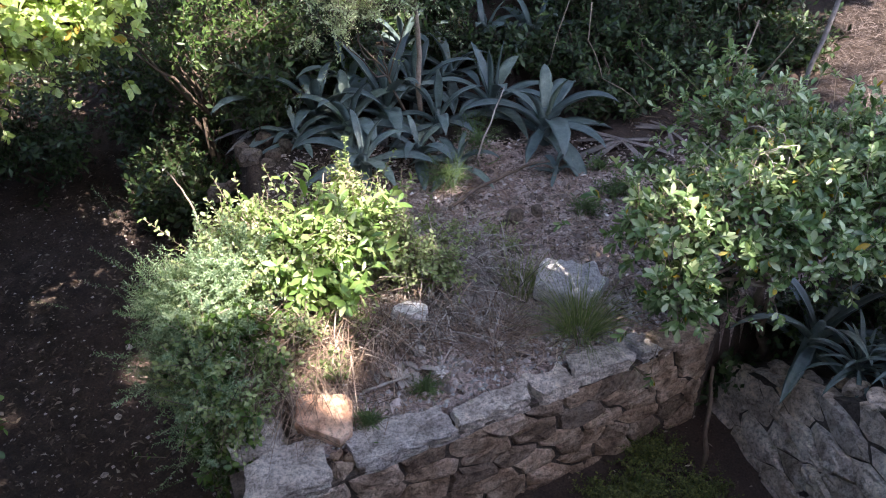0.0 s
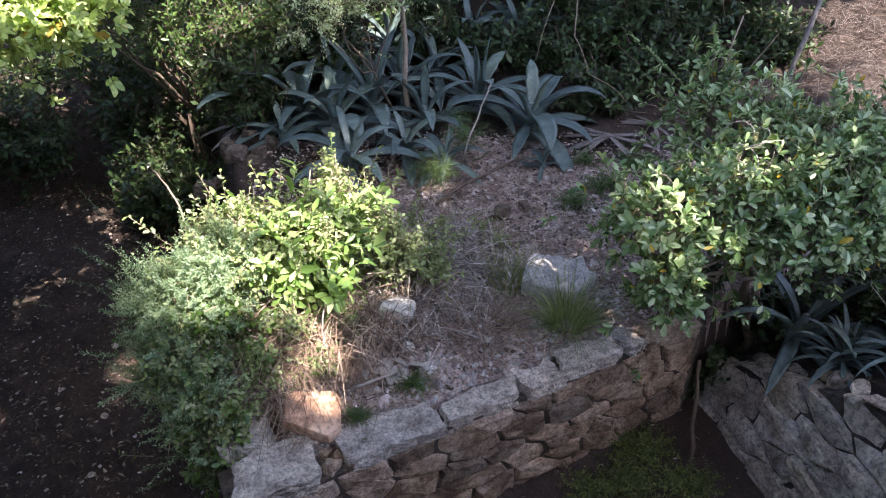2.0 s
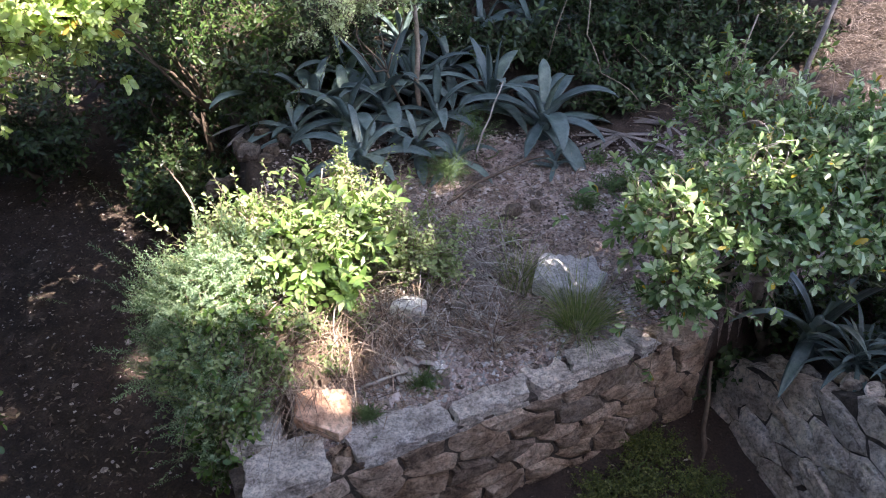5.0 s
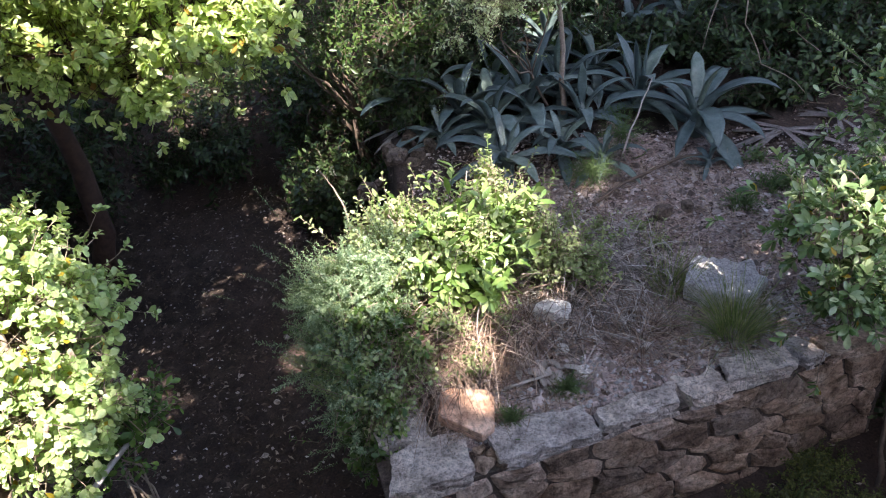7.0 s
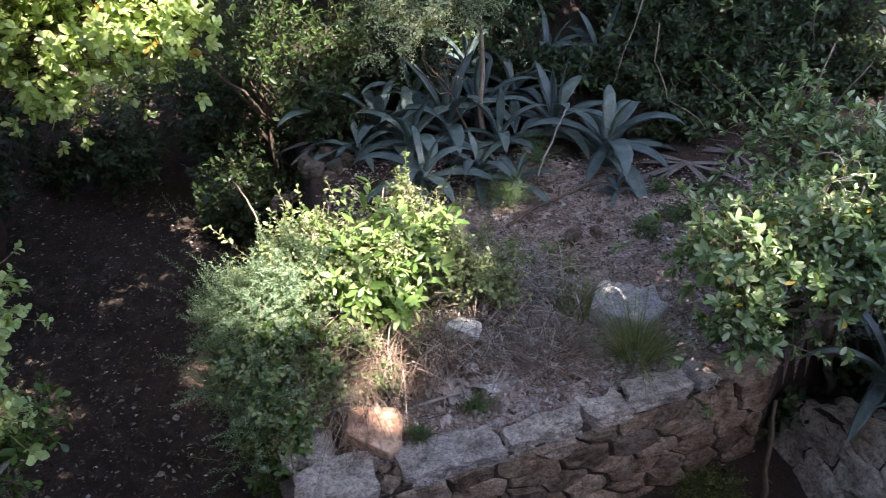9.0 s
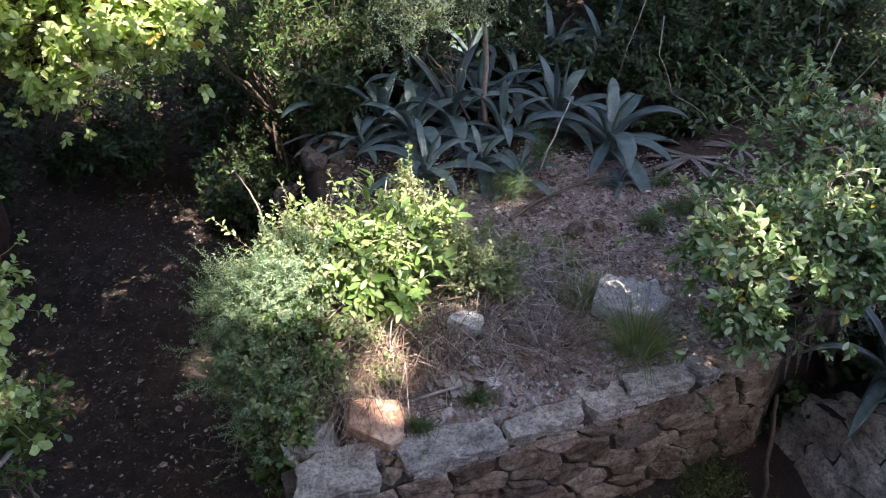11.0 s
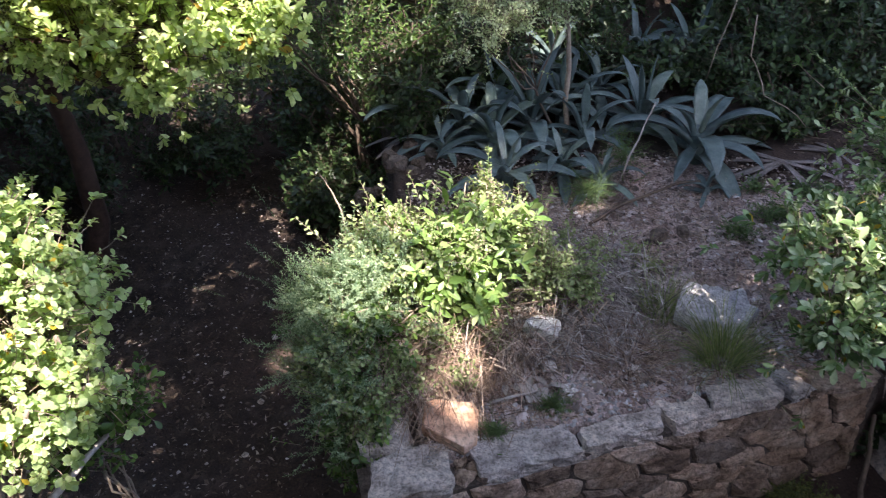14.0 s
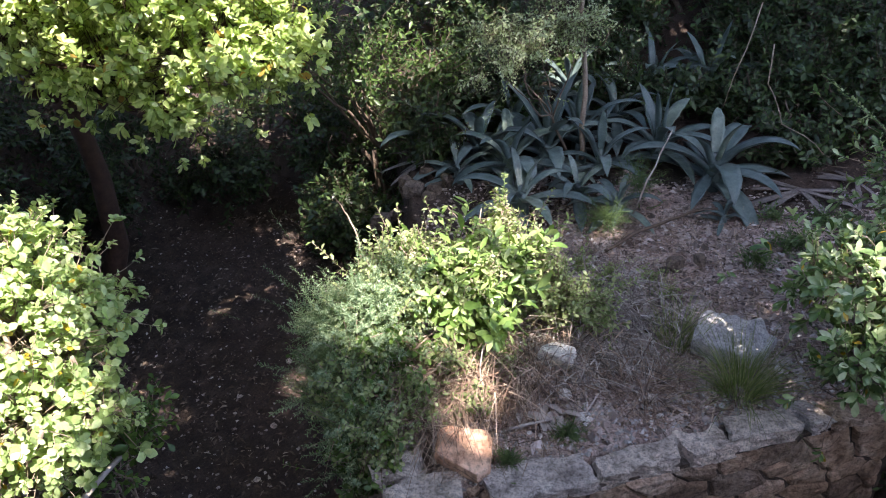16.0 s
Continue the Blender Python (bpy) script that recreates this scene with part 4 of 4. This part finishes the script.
for k, (x, y, s) in enumerate([(-2.35, 3.21, 0.05), (-1.92, 2.57, 0.035), (-2.3, 3.05, 0.04), (-2.5, 3.3, 0.03), (-2.15, 3.6, 0.05), (-2.0, 3.0, 0.04)]):
    stone("path_stone", "pale stone lying on the path", (x, y), (s, s * 0.8, s * 0.6), 70 + k, M_COPE, (0, 0, 33 * k), group="path stones", cuts=2)


def scatter(name, label, count, box, test, size, material, kind, lift=0.0):
    """Loose pieces strewn over the ground: chips, or curled dead leaves."""
    x, y = rng.uniform(box[0], box[1], count), rng.uniform(box[2], box[3], count)
    keep = test(x, y)
    x, y = x[keep], y[keep]
    m = len(x)
    z = ground_z(x, y)
    z = z + np.array([noise.fractal(Vector((a * 2.2, b * 2.2, 0)), 0.8, 2.2, 5) for a, b in zip(x, y)]) * 0.028 + lift
    c = np.stack([x, y, z], -1)
    s = size * rng.uniform(0.35, 1.0, m) ** 2
    g = Geo()
    if kind == "chip":
        d = np.array([(1, 0, 0), (0, 1, 0), (-1, 0, 0), (0, -1, 0), (0, 0, 0.7), (0, 0, -0.5)], float)
        v = c[:, None] + (d[None] * rng.uniform(0.6, 1.3, (m, 6, 1)) + rng.normal(0, 0.18, (m, 6, 3))) * s[:, None, None]
        o = (np.arange(m) * 6)[:, None]
        g.put(v.reshape(-1, 3), *[np.array(q) + o for q in ((0, 1, 4), (1, 2, 4), (2, 3, 4), (3, 0, 4), (1, 0, 5), (2, 1, 5), (3, 2, 5), (0, 3, 5))])
    else:
        w = unit(np.stack([rng.normal(0, 1, m), rng.normal(0, 1, m), rng.normal(0, 0.35, m)], -1))
        leaves(g, c, w, unit(rng.normal(0, 0.35, (m, 3)) + (0, 0, 1)), s * 2, s * rng.uniform(0.5, 1.0, m), 0.25, 0.2, False)
    ob = part(name, g, material, smooth=False)
    return tagged(ob, label, "litter", kind="stuff")


def on_terrace(x, y):
    df = (x - CORNER[0]) * BACK[0] + (y - CORNER[1]) * BACK[1]
    dl = (x - CORNER[0]) * INWARD[0] + (y - CORNER[1]) * INWARD[1]
    return (df > 0.16) & (dl > 0.16)


off_terrace = lambda x, y: ~on_terrace(x, y)
scatter("stone_chips", "pale stone chips strewn on the terrace soil", 15000, (-1.2, 2.2, 1.9, 5.0), on_terrace, 0.021, M_CHIP, "chip")
scatter("wall_head_rubble", "grey mortar rubble along the wall head", 8000, (-0.9, 1.6, 1.7, 3.3), lambda x, y: np.abs((x - CORNER[0]) * BACK[0] + (y - CORNER[1]) * BACK[1] - 0.24) < 0.15, 0.018, M_RUBBLE, "chip")
scatter("gravel", "pale broken stones scattered on the terrace soil", 1300, (-0.6, 2.0, 2.1, 4.6), on_terrace, 0.042, M_CHIP, "chip")
scatter("leaf_litter", "dry leaf litter on the terrace", 9000, (-1.5, 2.4, 2.0, 5.6), on_terrace, 0.026, M_LITTER, "leaf", 0.006)
scatter("path_litter", "dry leaves and bits strewn on the path", 18000, (-4.6, -0.7, 1.6, 6.0), off_terrace, 0.03, M_LITTER, "leaf", 0.006)
scatter("path_chips", "stone chips trodden into the path", 2600, (-4.4, -0.7, 1.6, 5.6), off_terrace, 0.016, M_CHIP, "chip")
scatter("pit_litter", "dead leaves in the hollow below the wall", 1500, (-0.2, 1.9, 1.2, 3.2), off_terrace, 0.022, M_LITTER, "leaf", 0.006)
scatter("side_wall_litter", "dead leaves and twigs on the side wall", 1600, (1.5, 2.8, 1.0, 3.2), lambda x, y: (x - BANK0[0]) * BANKN[0] + (y - BANK0[1]) * BANKN[1] > 0.2, 0.03, M_LITTER, "leaf", 0.012)


def strands(geo, base, way, length, width, droop, k=5):
    """Thin blades or stalks that bend under their weight."""
    base, way = np.asarray(base, float), unit(way)
    m = len(base)
    s = unit(np.cross(way, (0.0, 0.0, 1.0)) + rng.normal(0, 0.3, (m, 3)))
    rows = []
    for t in np.linspace(0, 1, k):
        c = base + way * (length * t)[:, None] + np.array([0, 0, -1.0]) * (droop * length * t * t)[:, None]
        w = (width * (1 - 0.75 * t))[:, None] * 0.5
        rows += [c - s * w, c + s * w]
    v = np.stack(rows, 1).reshape(-1, 3)
    o = (np.arange(m) * 2 * k)[:, None]
    geo.put(v, *[np.array((2 * q, 2 * q + 1, 2 * q + 3, 2 * q + 2)) + o for q in range(k - 1)])


def tuft(name, label, category, at, count, height, spread, material, kind="", width=0.004, radius=0.05, droop=0.35):
    g = Geo()
    a, rr = rng.uniform(0, 6.28, count), radius * np.sqrt(rng.random(count))
    base = np.stack([np.cos(a) * rr, np.sin(a) * rr, np.full(count, -0.01)], -1)
    way = np.stack([np.cos(a) * spread * rng.random(count), np.sin(a) * spread * rng.random(count), np.ones(count)], -1) + rng.normal(0, 0.12, (count, 3))
    strands(g, base, way, height * rng.uniform(0.5, 1.1, count), np.full(count, width), droop * rng.uniform(0.2, 1.3, count))
    ob = part(name, g, material)
    ob.location = (*at, gz(*at)) if len(at) == 2 else at
    return tagged(ob, label, category, kind=kind or "stuff")


tuft("grass_clump", "tall green grass clump on the terrace edge", "grass", (0.72, 2.82), 430, 0.48, 1.1, M_GRASS, radius=0.08, width=0.004, droop=0.55)
tuft("thin_grass", "thin yellowing grass tuft", "grass", (0.44, 3.16), 260, 0.34, 0.7, M_GRASS, radius=0.1, width=0.0038)
tuft("thin_grass", "thin yellowing grass tuft", "grass", (0.36, 3.55), 60, 0.26, 0.5, M_GRASS, radius=0.06, width=0.003)
tuft("dry_tuft", "flattened patch of dry grass", "grass", (0.27, 2.82), 520, 0.22, 2.4, M_STRAW, radius=0.16, width=0.004)

# fine straw and twig scraps on the terrace
g = Geo()
m = 12000
x, y = rng.uniform(-0.9, 1.6, m), 2.0 + 2.6 * rng.random(m) ** 1.3
keep = on_terrace(x, y)
x, y = x[keep], y[keep]
m = len(x)
strands(g, np.stack([x, y, ground_z(x, y) + 0.012], -1), rng.normal(0, 1, (m, 3)) * (1, 1, 0.22) + (0, 0, 0.1), rng.uniform(0.03, 0.16, m), rng.uniform(0.002, 0.006, m), rng.uniform(0, 0.3, m), 4)
tagged(part("straw_scraps", g, M_STRAW), "dry straw and twig scraps scattered over the terrace", "litter", kind="stuff")
g = Geo()
m = 2600
c = np.array([(-0.05, 3.2), (0.1, 3.05), (-0.2, 2.95), (0.0, 3.45), (0.14, 3.35)])[rng.choice(5, m, p=[0.28, 0.2, 0.2, 0.18, 0.14])] + rng.normal(0, 1, (m, 2)) * (0.15, 0.17)
c = np.column_stack([c, ground_z(c[:, 0], c[:, 1]) + 0.015 + 0.13 * rng.random(m) ** 1.8])
strands(g, c, rng.normal(0, 1, (m, 3)) * (1, 1, 0.35) + (0.1, -0.1, 0.15), rng.uniform(0.1, 0.36, m), rng.uniform(0.003, 0.008, m), rng.uniform(0.1, 0.6, m))
tagged(part("dry_brush", g, M_BRUSH), "grey dry brushwood twigs beside the plants", "brushwood", kind="stuff")

# dead stalks under the corner plants
g = Geo()
m = 3900
c = np.array([(-0.62, 2.6, 0.10), (-0.80, 2.4, 0.10), (-0.34, 2.74, 0.07), (-0.08, 3.0, 0.04), (-0.5, 2.68, 0.12)])[rng.choice(5, m, p=[0.36, 0.26, 0.16, 0.12, 0.1])]
base = c + rng.normal(0, 1, (m, 3)) * (0.15, 0.11, 0.09)
base[:, 2] = np.maximum(base[:, 2], 0.0)
strands(g, base, rng.normal(0, 1, (m, 3)) * (1, 1, 0.45) + (-0.2, -0.4, 0.1), rng.uniform(0.08, 0.3, m), rng.uniform(0.002, 0.0065, m), rng.uniform(0.1, 0.8, m))
tagged(part("dead_stalks", g, M_STRAW), "tangle of dry straw-coloured stalks under the plants", "dry stalks", kind="stuff")
g = Geo()
m = 30000
x, y = rng.uniform(2.2, 5.0, m), rng.uniform(4.2, 8.0, m)
keep = x > 2.85 + 0.45 * (y - 5.1)
x, y = x[keep], y[keep]
m = len(x)
strands(g, np.stack([x, y, ground_z(x, y) + 0.02], -1), rng.normal(0, 1, (m, 3)) * (1, 1, 0.25), rng.uniform(0.06, 0.15, m), np.full(m, 0.004), rng.uniform(0, 0.25, m), 4)
tagged(part("dry_needles", g, M_NEEDLE), "matted reddish dry needles on the bank", "dry needles", kind="stuff")


def stick(name, label, pts, r0, r1, material, sides=6, category="branch", k=7, sag=0.02, group=""):
    g = Geo()
    chain = np.concatenate([bent(a, b, sag, k, 0.025)[(0 if i == 0 else 1):] for i, (a, b) in enumerate(zip(pts[:-1], pts[1:]))])
    tube(g, chain, np.linspace(r0, r1, len(chain)), sides)
    return tagged(part(name, g, material), label, category, group)


stick("dry_twig", "bare red-brown twig standing out of the plants", [(-1.15, 2.8, 0.4), (-1.19, 2.89, 0.71), (-1.34, 3.03, 0.84)], 0.006, 0.004, M_TWIG, group="bare twigs")
stick("dry_twig", "bare red-brown twig standing out of the plants", [(-0.6, 3.0, 0.4), (-0.68, 3.12, 0.63), (-0.8, 3.21, 0.73)], 0.006, 0.004, M_TWIG, group="bare twigs")
stick("fallen_branch", "thin fallen branch on the soil", [(0.04, 3.92, 0.08), (0.45, 4.3, 0.12), (0.75, 4.45, 0.14)], 0.012, 0.008, M_BARK)
stick("leaning_stalk", "dry pale stalk leaning across the agaves", [(0.2, 4.35, 0.1), (0.42, 4.62, 0.62)], 0.008, 0.005, M_DEAD)
stick("slender_trunk", "slender bare trunk among the agaves", [(-0.21, 5.05, 0.0), (-0.24, 5.35, 1.2), (-0.25, 5.5, 2.6)], 0.022, 0.014, M_TWIG, 7)
stick("dry_stalk", "thin dry stalk standing on the terrace", [(0.0, 3.25, -0.02), (-0.08, 3.3, 0.42)], 0.005, 0.003, M_DEAD)
stick("dry_stalk", "thin dry stalk hanging in front of the plants", [(-0.52, 2.45, 0.0), (-0.5, 2.55, 0.36)], 0.005, 0.003, M_DEAD)
stick("fallen_twig", "pale twig lying on the soil", [(0.02, 2.95, 0.03), (-0.08, 3.2, 0.05)], 0.008, 0.005, M_DEAD)
stick("fallen_twig", "pale twig lying on the soil", [(-0.38, 2.36, 0.02), (-0.16, 2.46, 0.03)], 0.009, 0.006, M_DEAD)
stick("bare_branch", "grey bare branch leaning under the pale tree", [(-1.9, 1.2, 0.3), (-1.78, 1.64, 0.41)], 0.018, 0.01, M_DEAD)
stick("pit_stem", "thin bare stem in the hollow", [(1.42, 2.5, -0.72), (1.5, 2.86, -0.3)], 0.016, 0.01, M_BARK)
stick("pole", "pale weathered post leaning on the bank", [(2.66, 4.98, 0.35), (2.84, 5.2, 1.05)], 0.02, 0.018, M_DEADLEAF, 8, "post", 4, 0.0)
stick("arching_spray", "arching spray rising from the bush", [(1.55, 3.6, 0.8), (1.4, 3.88, 0.97), (1.15, 4.24, 1.13)], 0.006, 0.003, M_WEED)


# low plants on the terrace and in the hollow
def weed(label, blobs, tips, per, ln, wd, mat=M_WEED, name="weed"):
    x, y = blobs[0][0][0], blobs[0][0][1]
    shrub(name, label, "weed", (x, y, gz(x, y)), blobs, tips, per, ln, wd, mat, M_WEED, twig=0.06, trunk=0.004, fine=False, stems=3, limbs=2, inner=0.1, twig_r=0.001, group="low weeds")


for x, y, z, r, h, n in [(-0.34, 2.2, 0.03, 0.09, 0.05, 110), (-0.08, 2.4, 0.03, 0.11, 0.05, 120), (0.02, 4.2, 0.14, 0.22, 0.14, 320), (-0.58, 2.5, 0.08, 0.1, 0.08, 120), (0.25, 4.55, 0.25, 0.2, 0.2, 240)]:
    weed("small feathery grey-green weed on the soil", [((x, y, gz(x, y) + z), (r, r * 0.8, h))], n, 16, 0.014, 0.003)
for x, y, r, n in [(1.2, 4.15, 0.25, 160), (0.95, 3.95, 0.18, 90), (1.45, 4.5, 0.2, 110), (1.12, 4.5, 0.12, 60)]:
    weed("low green weed with small leaves at the clearing's edge", [((x, y, gz(x, y) + 0.06), (r, r * 0.7, 0.08))], n, 9, 0.018, 0.010, M_WEED)
for x, y, r, n in [(1.15, 2.58, 0.24, 330), (0.85, 2.3, 0.2, 200), (1.35, 2.35, 0.2, 260), (1.2, 2.05, 0.2, 160), (1.05, 2.35, 0.2, 260)]:
    weed("mossy yellow-green weed in the hollow", [((x, y, gz(x, y) + 0.04), (r, r * 0.8, 0.06))], n, 10, 0.018, 0.011, M_MOSS)

# young sprigs between the sunlit plants and the brushwood
for x, y, h, n in [(-0.02, 3.42, 0.16, 26), (0.08, 3.58, 0.14, 24), (-0.1, 3.58, 0.2, 30), (0.02, 3.26, 0.14, 20), (0.3, 3.66, 0.08, 16), (0.16, 3.48, 0.1, 18), (-0.2, 3.42, 0.2, 34), (0.42, 3.5, 0.07, 14)]:
    shrub("sprig", "thin sprig with small yellow-green leaves on the soil", "sprig", (x, y, gz(x, y)), [((x, y, gz(x, y) + h), (0.08, 0.07, h * 0.75))],
          n, 9, 0.02, 0.013, M_SMALL, M_TWIG, twig=0.1, trunk=0.003, stems=2, limbs=2, inner=0.2, twig_r=0.0014, wide=0.55, group="sprigs")

# tangle of bare pale stems in the grey-green bush
tangle = thing("stem_tangle", "tangle of bare curling pale stems caught in the bush", "stems", (1.5, 2.96, 0.93))
for k in range(16):
    a, b = rng.uniform(0, 6.28), rng.uniform(0.08, 0.22)
    c = np.array([1.52, 2.97, 0.9]) + rng.normal(0, 0.06, 3)
    t = np.linspace(0, rng.uniform(1.2, 2.6), 12) + a
    e1 = unit(rng.normal(0, 1, 3) * (1, 0.5, 0.6))
    e2 = unit(np.cross(e1, rng.normal(0, 1, 3)))
    loop = c + np.cos(t)[:, None] * b * e1 + np.sin(t)[:, None] * b * 0.6 * e2
    g = Geo()
    tube(g, loop - loop[0], np.linspace(0.003, 0.0015, 12), 4)
    part("stem", g, M_DEAD, tangle).location = loop[0] - np.array([1.5, 2.96, 0.93])

# withered scraps lying on the terrace
for k, (x, y, a, n) in enumerate([(-0.2, 2.45, 20, 5), (-0.12, 2.52, 110, 4), (0.16, 3.1, 60, 5), (0.1, 3.16, 150, 4), (-0.3, 2.5, 200, 3)]):
    g = Geo()
    w = unit(np.stack([rng.normal(0, 1, n), rng.normal(0, 1, n), rng.uniform(0.1, 0.6, n)], -1))
    leaves(g, rng.normal(0, 0.015, (n, 3)) * (1, 1, 0) + (0, 0, 0.012), w, unit(rng.normal(0, 0.4, (n, 3)) + (0, 0, 1)), rng.uniform(0.06, 0.11, n), rng.uniform(0.025, 0.045, n), 0.4, 0.35)
    ob = part("withered_leaf", g, M_DEAD)
    ob.matrix_world = pose(x, y, gz(x, y), 0, 0, a)
    tagged(ob, "curled grey withered leaves lying on the soil", "dead leaf", "withered leaves")

# upright flowering stem above the plants
root = thing("tall_stem", "upright leafy stem rising above the sunlit plants", "stem", (-0.5, 3.2, 0.0))
g = Geo()
pts = bent((0, 0, 0), (0.0, 0.09, 0.9), 0.0, 9, 0.01)
tube(g, pts, np.linspace(0.005, 0.002, 9), 5)
part("stalk", g, M_WEED, root)
g = Geo()
n = 60
t = rng.uniform(0.5, 1.0, n)
turn = rng.uniform(0, 6.28, n)
leaves(g, pts[0] + (pts[-1] - pts[0]) * t[:, None], np.stack([np.cos(turn), np.sin(turn), np.full(n, 0.5)], -1), np.tile((0.0, 0.0, 1.0), (n, 1)), rng.uniform(0.015, 0.03, n), rng.uniform(0.012, 0.018, n))
tagged(part("foliage", g, M_SMALL, root), kind="stuff")

# vines and bare stems at the clearing's edge
for pts in ([(1.0, 4.86, 1.12), (0.98, 4.74, 0.90), (1.08, 4.62, 0.68), (1.30, 4.38, 0.58)], [(0.95, 5.2, 1.3), (0.75, 4.85, 0.7)], [(1.75, 3.95, 1.28), (1.6, 3.68, 0.95)], [(1.72, 3.7, 1.0), (1.8, 3.6, 1.3)]):
    stick("bare_vine", "thin bare vine hanging by the shaded shrubs", pts, 0.005, 0.003, M_TWIG, 5, "vine", 5, 0.04, "bare vines")
for pts in ([(-2.2, 1.5, 0.9), (-1.9, 1.55, 0.95), (-1.76, 1.72, 0.62)], [(-2.1, 1.45, 0.8), (-1.86, 1.5, 0.72)], [(-2.2, 1.6, 1.0), (-1.95, 1.72, 1.02)]):
    stick("pale_branch", "thin pale branch showing through the sunlit leaves", pts, 0.008, 0.003, M_DEAD, 5, "branch", 5, 0.03, "pale branches")

g = Geo()
n = 90
t = rng.uniform(0.25, 1.0, n)[:, None]
a, b, c = np.array([(1.55, 3.6, 0.8), (1.4, 3.88, 0.97), (1.15, 4.24, 1.13)])
p = np.where(t < 0.5, a + (b - a) * t * 2, b + (c - b) * (t * 2 - 1))
leaves(g, p - a, rng.normal(0, 1, (n, 3)) + (-0.3, 0.5, 0.5), np.tile((0.0, 0.0, 1.0), (n, 1)), rng.uniform(0.015, 0.035, n), rng.uniform(0.008, 0.014, n))
ob = part("leafy_spray", g, M_SMALL)
ob.location = a
tagged(ob, "small leaves along an arching spray above the bush", "spray", kind="stuff")
